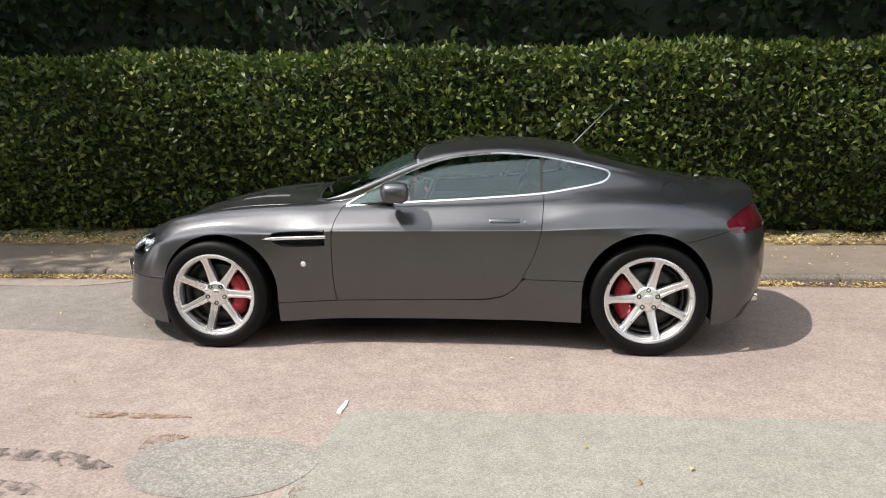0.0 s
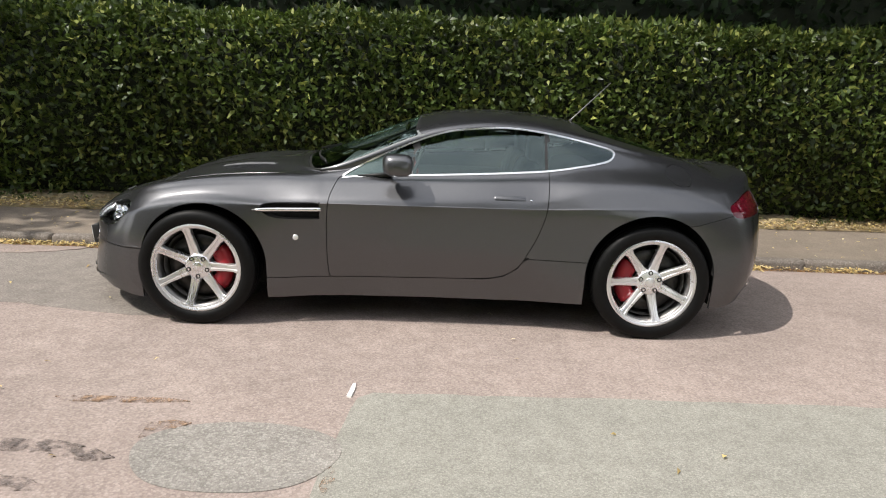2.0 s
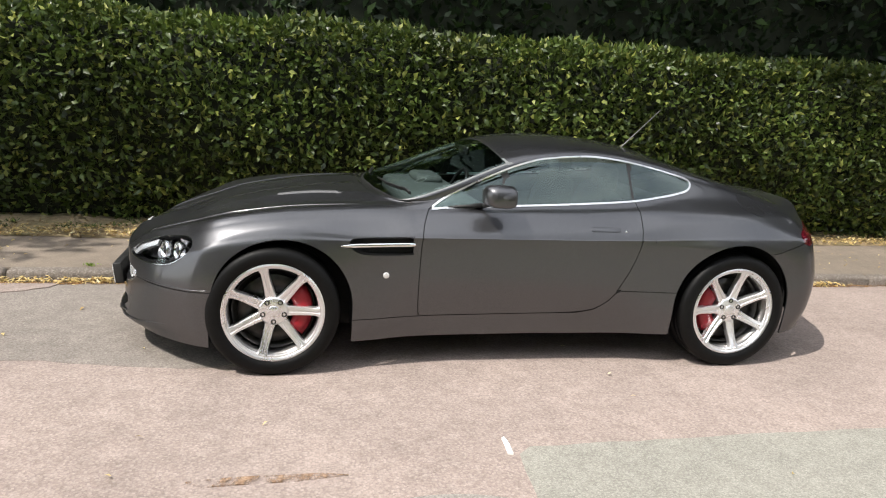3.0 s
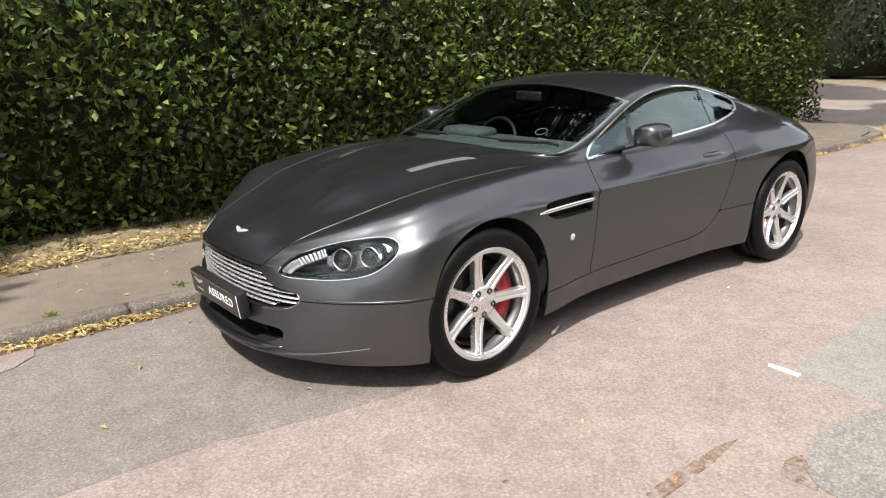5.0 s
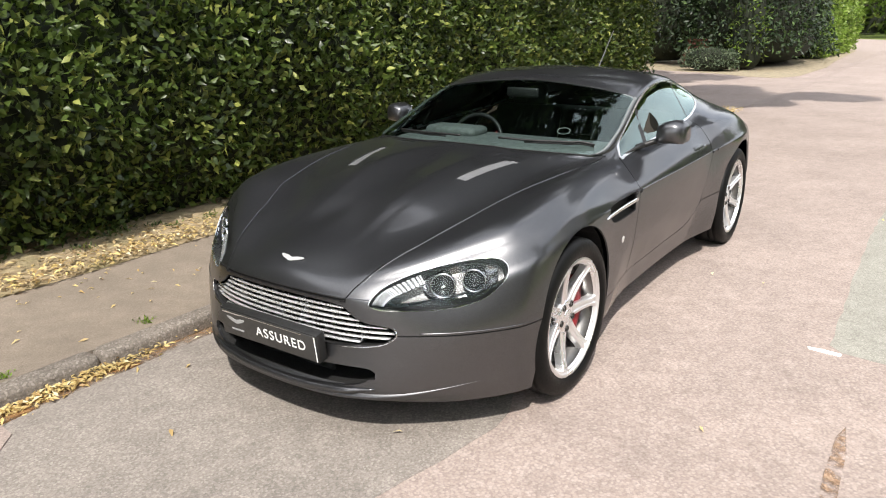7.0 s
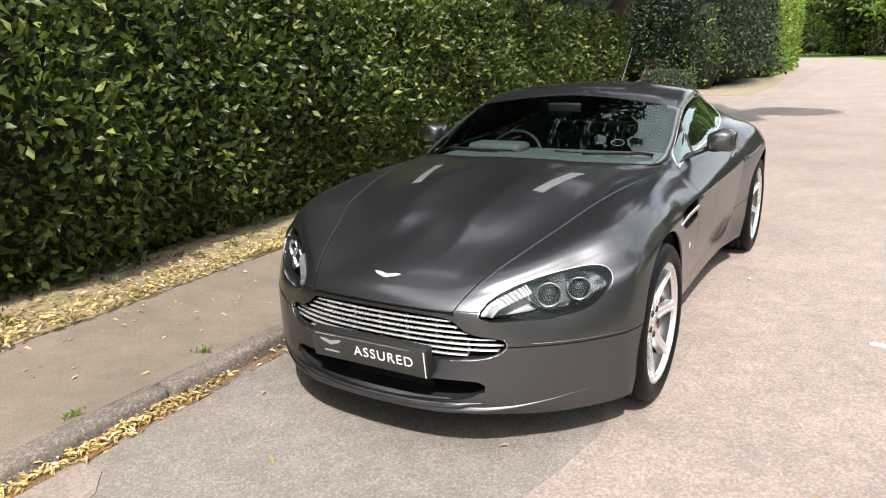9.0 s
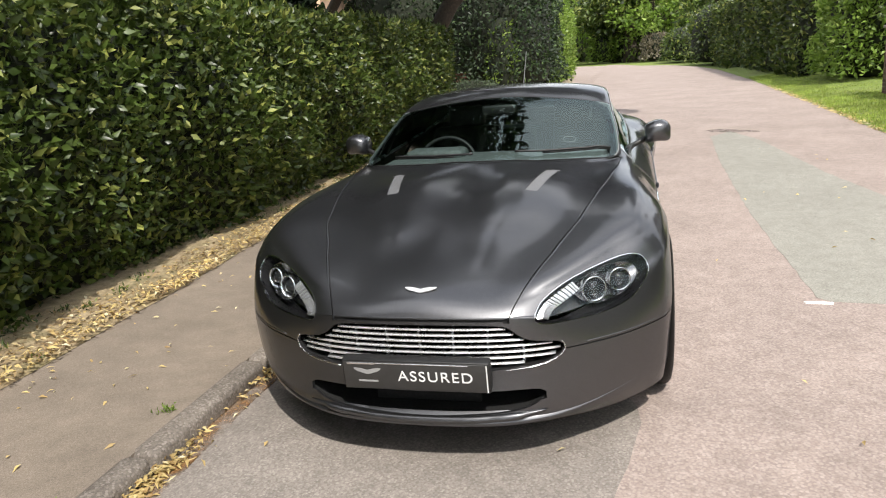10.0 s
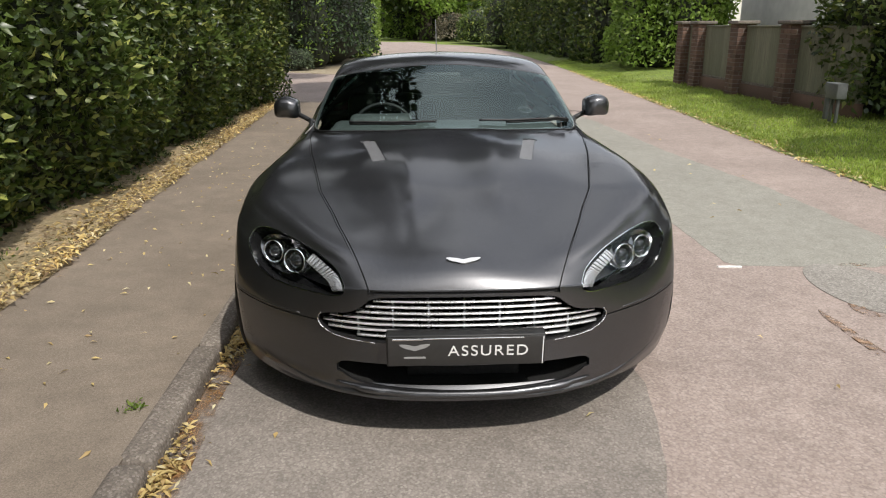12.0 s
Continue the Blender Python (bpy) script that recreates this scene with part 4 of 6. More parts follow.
for side in both:
    lamp = panel("headlamp", ["lamp"], LENS, car, (side,), "clear headlamp with two round projectors", rim=False)
    panel("headlamp_rim", ["lamp_rim"], CHROME, lamp, (side,), "thin bright rim", sink=-.001)
    panel("headlamp_bowl", ["lamp"], LAMPBASE, lamp, (side,), "dark lamp housing", sink=0.06, rim=False)
    panel("headlamp_wall", ["lamp_rim"], LAMPBASE, lamp, (side,), "dark lamp housing wall", sink=0.002, depth=0.06)
    for x, z, r in ((-.608, .644, .044), (-.522, .655, .041)):
        p, n = lamp_point(x, z, side)
        axis = Vector((-.86, side * .42, .12)).normalized()
        c = p - n * .036
        turn = Matrix.Translation(c) @ axis.to_track_quat("Y", "Z").to_matrix().to_4x4()
        bm = revolve([(r * .74, -.010), (r * .82, .002), (r * .93, .012), (r * .97, .019), (r * 1.03, .019), (r * 1.04, .012), (r * 1.02, -.012)], 36)
        bm.transform(turn)
        part("lamp_bezel", bm, REFLECTOR, lamp, "bright round lamp bezel")
        bm = revolve([(0.0001, .020), (r * .22, .0188), (r * .42, .015), (r * .6, .008), (r * .72, -.001), (r * .78, -.012), (r * .3, -.014), (.0001, -.014)], 28)
        bm.transform(turn)
        part("projector", bm, BULB, lamp, "clear projector lens")
    outer = smooth_loop([(-.801, .580), (-.786, .602), (-.754, .627), (-.662, .668)], 4, False)
    inner = smooth_loop([(-.772, .572), (-.760, .588), (-.735, .606), (-.654, .643)], 4, False)
    for k, t0, t1 in [(k, *ends) for k in range(12) for ends in ((.06, .42), (.56, .92))]:
        bm = bmesh.new()
        rings = []
        for sink in (.007, .022):
            ring = []
            for line, t in ((outer, t0), (outer, t1), (inner, t1), (inner, t0)):
                s_, z_ = line[k] * (1 - t) + line[k + 1] * t
                p, n = lamp_point(s_, z_, side)
                ring.append(bm.verts.new(p - n * sink))
            rings.append(ring)
        t = (t0 + t1) / 2
        p, n = lamp_point(*((outer[k] * (1 - t) + outer[k + 1] * t + inner[k] * (1 - t) + inner[k + 1] * t) / 2), side)
        tip = bm.verts.new(p - n * .003)
        for i in range(4):
            bm.faces.new((rings[0][i], rings[0][(i + 1) % 4], tip))
            bm.faces.new((rings[0][i], rings[0][(i + 1) % 4], rings[1][(i + 1) % 4], rings[1][i]))
        bm.faces.new(rings[1])
        bmesh.ops.recalc_face_normals(bm, faces=bm.faces)
        part("led_cell", bm, LEDS, lamp, "clear indicator cell", False)
    # bright reflector tray round the two projectors
    loop_ = smooth_loop([(-.665, .640), (-.60, .690), (-.50, .704), (-.452, .680), (-.47, .635), (-.53, .600), (-.62, .592)], 4)
    bm = bmesh.new()
    top_ring, low_ring = [], []
    for s_, z_ in loop_:
        p, n = lamp_point(s_, z_, side)
        top_ring.append(bm.verts.new(p - n * .034))
        c_, n = lamp_point(-.56 + (s_ + .56) * .6, .648 + (z_ - .648) * .6, side)
        low_ring.append(bm.verts.new(c_ - n * .066))
    for i in range(len(loop_)):
        j = (i + 1) % len(loop_)
        bm.faces.new((top_ring[i], top_ring[j], low_ring[j], low_ring[i]))
    bm.faces.new(low_ring)
    bmesh.ops.recalc_face_normals(bm, faces=bm.faces)
    part("lamp_tray", bm, TRAY, lamp, "dark chrome reflector tray")

# side vents with their bars, side badges
for side in both:
    bm = bmesh.new()
    ring = [Vector((x, 0, z)) for x, z in SIDE_VENT]
    f1 = [bm.verts.new(side_point(q.x, q.z, side)[0] - side_point(q.x, q.z, side)[1] * .01) for q in ring]
    f2 = [bm.verts.new((q.x + .02, side * (abs(f.co.y) - .05), q.z)) for q, f in zip(ring, f1)]
    for k in range(len(ring)):
        l = (k + 1) % len(ring)
        bm.faces.new((f1[k], f1[l], f2[l], f2[k]))
    bm.faces.new(f2)
    vent = part("side_vent", bm, GAP, car, "black side vent behind the front wheel", False)
    rows = []
    bm = bmesh.new()
    for k in range(13):
        x = .325 + .385 * k / 12
        p, n = side_point(x, .688 + .008 * (k / 12), side)
        w = .0115 * min(1, k / 2 + .25)
        rows.append([bm.verts.new(p + n * a + Vector((0, 0, b * w / .0065))) for a, b in ((-.015, -.006), (.007, -.0055), (.012, 0), (.007, .0055), (-.015, .006))])
    for p, q in zip(rows, rows[1:]):
        for i in range(5):
            bm.faces.new((p[i], p[(i + 1) % 5], q[(i + 1) % 5], q[i]))
    bm.faces.new(rows[0])
    bm.faces.new(rows[-1][::-1])
    bmesh.ops.recalc_face_normals(bm, faces=bm.faces)
    part("vent_bar", bm, CHROME, vent, "bright bar across the side vent")
    p, n = side_point(.565, .532, side)
    bm = revolve([(0.0001, .006), (.010, .0055), (.016, .003), (.0175, -.004)], 24)
    bm.transform(Matrix.Translation(p) @ n.to_track_quat("Y", "Z").to_matrix().to_4x4())
    part("side_badge", bm, EMBLEM, car, "small round bright badge")
    # flush door handle and lock
    p, n = side_point(1.77, .793, side)
    turn = Matrix.Translation(p) @ n.to_track_quat("Y", "Z").to_matrix().to_4x4()
    bm = bmesh.new()
    for pts, dz in ((smooth_loop([(-.085, .011), (-.06, .014), (.06, .014), (.085, .011), (.088, 0), (.085, -.011), (.06, -.014), (-.06, -.014), (-.085, -.011), (-.088, 0)], 3), 0),):
        a = [bm.verts.new((x, .001, z)) for x, z in pts]
        b = [bm.verts.new((x * .97, .0025, z * .85)) for x, z in pts]
        for k in range(len(a)):
            l = (k + 1) % len(a)
            bm.faces.new((a[k], a[l], b[l], b[k]))
        bm.faces.new(b)
    bmesh.ops.recalc_face_normals(bm, faces=bm.faces)
    bm.transform(turn)
    part("door_handle", bm, PAINT, car, "flush door handle")
    p, n = side_point(1.89, .785, side)
    bm = revolve([(0.0001, .004), (.006, .004), (.008, .0)], 16)
    bm.transform(Matrix.Translation(p) @ n.to_track_quat("Y", "Z").to_matrix().to_4x4())
    part("door_lock", bm, CHROME, car, "small bright lock")


# door mirrors
def mirror_shell():
    bm = bmesh.new()
    sections = []
    for k in range(13):
        s = k / 12
        y = .20 * s
        grow = (.78, .90, .96, .99, 1, 1, 1, 1, .99, .96, .91, .82, .62)[k]
        w, h = .092 * grow, .058 * grow
        ring = []
        for a in np.linspace(0, 2 * math.pi, 20, endpoint=False):
            ca, sa = math.cos(a), math.sin(a)
            x = w * (abs(ca) ** .58) * (1 if ca > 0 else -1) * (1.0 if ca < 0 else .80)
            z = h * (abs(sa) ** .55) * (1 if sa > 0 else -1)
            ring.append(bm.verts.new((x + .02 * s, -y, z + .012 * math.sin(s * math.pi) - .006)))
        sections.append(ring)
    for p, q in zip(sections, sections[1:]):
        for i in range(20):
            bm.faces.new((p[i], p[(i + 1) % 20], q[(i + 1) % 20], q[i]))
    bm.faces.new(sections[0])
    bm.faces.new(sections[-1])
    bmesh.ops.recalc_face_normals(bm, faces=bm.faces)
    return bm


for side in both:
    m = Matrix.Translation((1.135, side * .805, .960)) @ Matrix.Diagonal((1, -side, 1, 1))
    bm = mirror_shell()
    bm.transform(m)
    if side > 0:
        bmesh.ops.reverse_faces(bm, faces=bm.faces)
    bmesh.ops.recalc_face_normals(bm, faces=bm.faces)
    shell = part("door_mirror", bm, PAINT, car, "grey painted door mirror")
    bm = box((.004, .115, .078), (1.218, side * .888, .960), .0015)
    part("mirror_glass", bm, MIRROR, shell)
    bm = tube([(1.06, side * .70, .88), (1.09, side * .735, .892), (1.125, side * .78, .91), (1.14, side * .84, .935)], [.016, .014, .014, .018], 10)
    part("mirror_arm", bm, BLACK, shell, "black mirror arm")
    bm = tube([(.90, side * .716, .876), (1.0, side * .722, .884), (1.08, side * .735, .893)], [.005, .009, .014], 8)
    part("mirror_foot", bm, BLACK, shell, "black mirror foot")

# aerial, wipers
bm = tube([(2.22, 0, 1.19), (2.235, 0, 1.208), (2.47, 0, 1.445)], [.012, .0042, .0028], 8)
part("aerial", bm, BARREL, car, "thin roof aerial")
for path in (((.575, .05), (.592, .22), (.645, .48)), ((.60, -.16), (.635, -.38), (.71, -.62))):
    pts, blade = [], []
    for (x, y) in smooth_loop(path, 6, False):
        p, n = screen_point(x, abs(y), 1 if y > 0 else -1)
        pts.append(p + n * .022)
        blade.append(p + n * .012)
    wiper = part("wiper", tube(pts, .006, 6), BLACK, car, "black windscreen wiper")
    part("wiper_blade", tube(blade[4:], .006, 6), BLACK, wiper)

# cabin: dashboard, steering wheel, seats, rear mirror, tax disc, red wheel stitching
bm = box((.42, 1.22, .12), (.93, 0, .83), .04)
box((.18, .34, .07), (.98, .34, .90), .03, bm)
box((.5, .26, .3), (1.15, 0, .62), .05, bm)
part("dashboard", bm, DASH, car, "grey dashboard")
turn = Matrix.Translation((1.19, .34, .80)) @ pose(0, 0, 0, 0, 0, 90) @ pose(0, 0, 0, 22, 0, 0)
bm = revolve([(.178 + .013 * math.cos(a), .013 * math.sin(a)) for a in np.linspace(0, 2 * math.pi, 10, endpoint=False)], 40, closed=True)
for a in (0, math.pi, -math.pi / 2):
    tube([(0, 0, 0), (.17 * math.cos(a), 0, .17 * math.sin(a))], .012, 6, bm)
join(bm, revolve([(.0001, .02), (.05, .015), (.055, -.02)], 20))
bm.transform(turn)
part("steering_wheel", bm, LEATHER, car, "black leather steering wheel")
for y in (.36, -.36):
    bm = box((.5, .48, .14), (1.52, y, .42), .05)
    seat = part("seat", bm, LEATHER, car, "black leather bucket seat")
    bm = box((.13, .48, .56), (0, 0, 0), .055, turn=pose(0, 0, 0, 0, 16, 0))
    bmesh.ops.translate(bm, vec=(1.86, y, .70), verts=bm.verts)
    part("seat_back", bm, LEATHER, seat)
    bm = box((.09, .25, .16), (1.95, y, 1.03), .035)
    part("headrest", bm, LEATHER, seat)
bm = box((.025, .20, .055), (1.15, 0, 1.125), .012)
part("rear_view_mirror", bm, BLACK, car, "black interior mirror")
bm = box((.25, 1.0, .35), (2.3, 0, .75), .05)
part("rear_shelf", bm, LEATHER, car, "black rear shelf")
for s in both:
    bm = box((1.15, .03, .30), (1.37, s * .735, .63), .01)
    part("door_card", bm, LEATHER, car, "black door lining")
p, n = screen_point(.80, .42, -1)
bm = revolve([(.032 + .0015 * math.cos(a), .0015 * math.sin(a)) for a in np.linspace(0, 2 * math.pi, 8, endpoint=False)], 28, closed=True)
bm.transform(Matrix.Translation(p - n * .012) @ n.to_track_quat("Y", "Z").to_matrix().to_4x4())
part("tax_disc_ring", bm, CLOTH, car, "white ring on the windscreen")
# red stitching of the steering wheel, as a tube along its rim
bm = tube([(1.215, .165, .78), (1.2, .172, .83), (1.18, .195, .875)], .012, 8)
part("red_strap", bm, REDSTITCH, car, "red stitching on the edge of the steering wheel")


# wheels
def rim_barrel():
    """The rim, its face towards -y, its centre at the origin."""
    R = .2525
    return revolve([(R, -.100), (R + .004, -.106), (R - .004, -.109), (R - .011, -.106), (R - .014, -.098), (R - .021, -.097), (R - .026, -.088), (R - .016, -.084), (R - .006, -.09)], 84, closed=True)


def inner_barrel():
    R = .2525
    return revolve([(R - .024, -.086), (R - .03, -.03), (R - .034, .03), (R - .024, .09), (R, .10), (R + .003, .09), (R - .012, .06), (R - .018, -.03), (R - .015, -.082)], 64, closed=True)


def spoke():
    R, own, rows = .2525, bmesh.new(), []
    for s in np.linspace(0, 1, 9):
        r = .045 + (R - .020 - .045) * s
        w = .029 - .010 * s + .012 * max(0, (s - .8) / .2) ** 2 + .012 * max(0, 1 - s / .2) ** 2
        y = -.066 - .034 * s + .008 * math.sin(math.pi * s)
        rows.append([own.verts.new((r, y + dy, w * f)) for f, dy in ((-1, .036), (-.94, .006), (-.8, .001), (-.3, 0), (-.14, .006), (.14, .006), (.3, 0), (.8, .001), (.94, .006), (1, .036))])
    for p, q in zip(rows, rows[1:]):
        for i in range(9):
            own.faces.new((p[i], p[i + 1], q[i + 1], q[i]))
        own.faces.new((p[9], p[0], q[0], q[9]))
    own.faces.new(rows[0])
    own.faces.new(rows[-1][::-1])
    bmesh.ops.recalc_face_normals(own, faces=own.faces)
    return own


TYRE = [(.2515, -.098), (.266, -.114), (.29, -.119), (.315, -.113), (.328, -.102), (.3345, -.09), (.336, -.06), (.3325, -.058), (.3325, -.052), (.336, -.05), (.337, -.02), (.333, -.018), (.333, -.012), (.337, -.01),
        (.337, .06), (.3345, .09), (.328, .102), (.315, .113), (.29, .119), (.266, .114), (.2515, .098)]
first = {}
for x, z, front in ((0.0, .335, True), (2.6, .335, False)):
    for side in both:
        hold = Matrix.Translation((x, side * (.784 if front else .79), z))
        face = Matrix.Identity(4) if side < 0 else Matrix.Rotation(math.pi, 4, "Z")
        spin = Matrix.Rotation(0 if front else math.pi, 4, "Y")
        if "rim" not in first:
            wheel = part("wheel", rim_barrel(), ALLOY, car, "silver seven-spoke alloy wheel")
            first["rim"] = wheel.data
            wheel.data.set_sharp_from_angle(angle=radians(32))
        else:
            wheel = share("wheel", first["rim"], Matrix.Identity(4), car)
            tagged(wheel, "silver seven-spoke alloy wheel")
        wheel.matrix_local = hold @ face @ spin
        if "tyre" not in first:
            sp = part("spoke", spoke(), ALLOY, wheel)
            sp.data.set_sharp_from_angle(angle=radians(25))
            first["spoke"] = sp.data
            bm = revolve([(.0001, -.070), (.06, -.071), (.074, -.067), (.079, -.04), (.079, .03)], 40)
            first["hub"] = part("hub", bm, ALLOY, wheel).data
            first["barrel"] = part("barrel", inner_barrel(), BARREL, wheel, "dull dusty inner barrel").data
            first["tyre"] = part("tyre", revolve(TYRE, 96), RUBBER, wheel, "black low-profile tyre").data
            bm = revolve([(.07, -.012), (.178, -.012), (.18, -.010), (.18, .010), (.178, .012), (.07, .012)], 56, closed=True)
            first["disc"] = part("brake_disc", bm, IRON, wheel, "grey brake disc").data
            # added backing, coloured dark so the gaps between the spokes stay dark
            bm = revolve([(.06, .028), (.19, .028), (.2, .02), (.207, -.03), (.209, -.03), (.208, .034), (.06, .036)], 48, closed=True)
            first["back"] = part("wheel_back", bm, WHEELBACK, wheel, "dark backing added inside the wheel").data
            bm = revolve([(.0001, -.0745), (.024, -.074), (.028, -.072), (.029, -.066)], 28)
            first["cap"] = part("hub_cap", bm, ALLOY, wheel, "round hub cap").data
            bm = revolve([(.0001, -.066), (.0075, -.066), (.008, -.0715), (.0115, -.0725), (.0138, -.071), (.0142, -.055)], 14)
            bolt = part("wheel_bolt", bm, IRON, wheel, "steel wheel bolt")
            first["bolt"] = bolt.data
            bolt.matrix_local = Matrix.Rotation(math.radians(90), 4, "Y") @ Matrix.Translation((.056, -.003, 0))
            start = 1
        else:
            for nm, key in (("tyre", "tyre"), ("wheel_back", "back"), ("brake_disc", "disc"), ("hub_cap", "cap"), ("hub", "hub"), ("barrel", "barrel")):
                share(nm, first[key], Matrix.Identity(4), wheel)
            start = 0
        for k in range(start, 7):
            share("spoke", first["spoke"], Matrix.Rotation(-2 * math.pi * k / 7, 4, "Y"), wheel)
        for k in range(start, 5):
            share("wheel_bolt", first["bolt"], Matrix.Rotation(math.radians(90 + 72 * k), 4, "Y") @ Matrix.Translation((.056, -.003, 0)), wheel)
        # caliper: behind the front axle, ahead of the rear one
        bm = bmesh.new()
        rows = []
        for a in np.linspace(math.radians(-42), math.radians(42), 9):
            rows.append([bm.verts.new((r * math.cos(a), y, r * math.sin(a))) for r, y in ((.105, -.05), (.16, -.056), (.195, -.045), (.2, .03), (.105, .03))])
        for p, q in zip(rows, rows[1:]):
            for i in range(5):
                bm.faces.new((p[i], p[(i + 1) % 5], q[(i + 1) % 5], q[i]))
        bm.faces.new(rows[0])
        bm.faces.new(rows[-1])
        bmesh.ops.recalc_face_normals(bm, faces=bm.faces)
        cal = part("brake_caliper", bm, RED, wheel, "red brake caliper")
        cal.matrix_local = (face @ spin).inverted() @ (Matrix.Identity(4) if front else Matrix.Rotation(math.pi, 4, "Y")) @ (Matrix.Identity(4) if side < 0 else Matrix.Diagonal((1, -1, 1, 1)))

# rear: exhaust tips and diffuser
bm = box((.18, .95, .06), (3.18, 0, .25), .02)
part("rear_diffuser", bm, BLACK, car, "black lower rear valance")
for y in (-.46, .46):
    bm = revolve([(.036, -.08), (.042, -.08), (.042, .08), (.038, .08), (.036, -.07)], 24)
    bm.transform(Matrix.Translation((3.24, y, .262)) @ Matrix.Rotation(math.radians(-90), 4, "Z"))
    part("exhaust_tip", bm, CHROME, car, "bright exhaust pipe")


# body bent to fit the camera's view: nose lower and shorter, shoulders a little wider
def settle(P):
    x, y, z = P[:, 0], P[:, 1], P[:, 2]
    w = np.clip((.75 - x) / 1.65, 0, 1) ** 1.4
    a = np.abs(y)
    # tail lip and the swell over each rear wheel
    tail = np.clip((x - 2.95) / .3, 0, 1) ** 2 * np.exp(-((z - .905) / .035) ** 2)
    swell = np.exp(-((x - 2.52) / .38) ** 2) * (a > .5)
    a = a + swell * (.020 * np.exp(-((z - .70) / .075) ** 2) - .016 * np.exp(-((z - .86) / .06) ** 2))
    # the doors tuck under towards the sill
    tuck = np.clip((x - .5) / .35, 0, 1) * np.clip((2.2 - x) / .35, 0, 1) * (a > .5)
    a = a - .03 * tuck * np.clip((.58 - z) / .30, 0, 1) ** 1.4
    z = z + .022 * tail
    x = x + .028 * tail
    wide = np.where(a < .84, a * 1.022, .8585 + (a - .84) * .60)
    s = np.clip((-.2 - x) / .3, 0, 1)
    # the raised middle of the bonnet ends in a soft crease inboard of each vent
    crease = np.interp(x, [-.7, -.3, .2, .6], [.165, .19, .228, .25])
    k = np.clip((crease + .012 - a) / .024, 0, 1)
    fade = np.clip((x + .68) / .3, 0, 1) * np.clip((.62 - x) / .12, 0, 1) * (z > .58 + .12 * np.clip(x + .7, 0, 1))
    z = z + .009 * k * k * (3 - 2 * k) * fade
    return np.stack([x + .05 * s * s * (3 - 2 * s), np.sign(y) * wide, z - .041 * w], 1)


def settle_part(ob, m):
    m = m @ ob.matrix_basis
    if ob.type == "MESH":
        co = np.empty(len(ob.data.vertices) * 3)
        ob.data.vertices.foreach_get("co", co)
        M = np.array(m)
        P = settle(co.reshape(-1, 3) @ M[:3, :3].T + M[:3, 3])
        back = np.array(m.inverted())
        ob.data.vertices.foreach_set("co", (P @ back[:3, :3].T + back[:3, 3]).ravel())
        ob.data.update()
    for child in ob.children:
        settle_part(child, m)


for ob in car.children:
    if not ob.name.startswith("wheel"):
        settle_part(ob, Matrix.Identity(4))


# ---- ground, road and footway ----
def fall(y):
    """The road falls to the gutter along the kerb."""
    return -.045 * min(1.0, max(0.0, (y - .70) / .36))


def sheet(name, poly, z, material, label="", kind="structure", parent=None):
    """A thin flat sheet with an edge, over a closed outline."""
    bm = bmesh.new()
    vs = [bm.verts.new((x, y, z)) for x, y in poly]
    f = bm.faces.new(vs)
    if f.normal.z < 0 or sum((a[0] * b[1] - b[0] * a[1]) for a, b in zip(poly, list(poly[1:]) + [poly[0]])) < 0:
        f.normal_flip()
    ret = bmesh.ops.extrude_face_region(bm, geom=[f])
    low = [g for g in ret["geom"] if isinstance(g, bmesh.types.BMVert)]
    bmesh.ops.translate(bm, vec=(0, 0, -.02), verts=low)
    bmesh.ops.recalc_face_normals(bm, faces=bm.faces)
    bmesh.ops.triangulate(bm, faces=[q for q in bm.faces if len(q.verts) > 4])
    if kind == "structure" and name != "ground":
        for y in (.70, .82, .94, 1.06):
            bmesh.ops.bisect_plane(bm, geom=bm.verts[:] + bm.edges[:] + bm.faces[:], plane_co=(0, y, 0), plane_no=(0, 1, 0))
        for q in bm.verts:
            q.co.z += fall(q.co.y)
    ob = part(name, bm, material, parent, label, False)
    return tagged(ob, label, "", "", kind)


def wobble(poly, amount, seed, n=6, closed=True):
    """A closed outline with a slightly uneven edge."""
    rng = np.random.RandomState(seed)
    out = []
    k = len(poly)
    for i in range(k):
        a, b = np.array(poly[i], float), np.array(poly[(i + 1) % k], float)
        steps = max(1, int(np.linalg.norm(b - a) / .12)) if np.linalg.norm(b - a) < 12 else 60
        for s in range(steps):
            out.append(a + (b - a) * s / steps + rng.normal(0, amount, 2))
    return [tuple(p) for p in out]


ground = sheet("ground", [(-300, -300), (300, -300), (300, 300), (-300, 300)], -.12, TURF, "green turf reaching the horizon")
ROAD_LEFT = [(-30, 1.06), (9.2, 1.06), (9.9, 1.19), (10.5, 1.55), (10.85, 2.1), (11.0, 3.0), (11.3, 9.0), (12.5, 16.0), (19.5, 16.0), (21.5, 9.0), (21.4, 6.0), (20.6, 4.0), (19.6, 2.75), (19.4, 2.0), (20.4, 1.55), (25, 1.45), (29, 1.7), (40, 2.1), (50, 3.4), (58, 7.0), (64, 12)]
ROAD_RIGHT = [(70, 9), (63, 3.5), (58, -.2), (51, -1.6), (47.5, -3.4), (41, -4.6), (34, -5.0), (24, -4.85), (14, -4.5), (8, -4.22), (4, -4.0), (-30, -3.9)]
sheet("road", ROAD_LEFT + ROAD_RIGHT, 0.0, ROAD, "pinkish chipped asphalt road in sunlight")
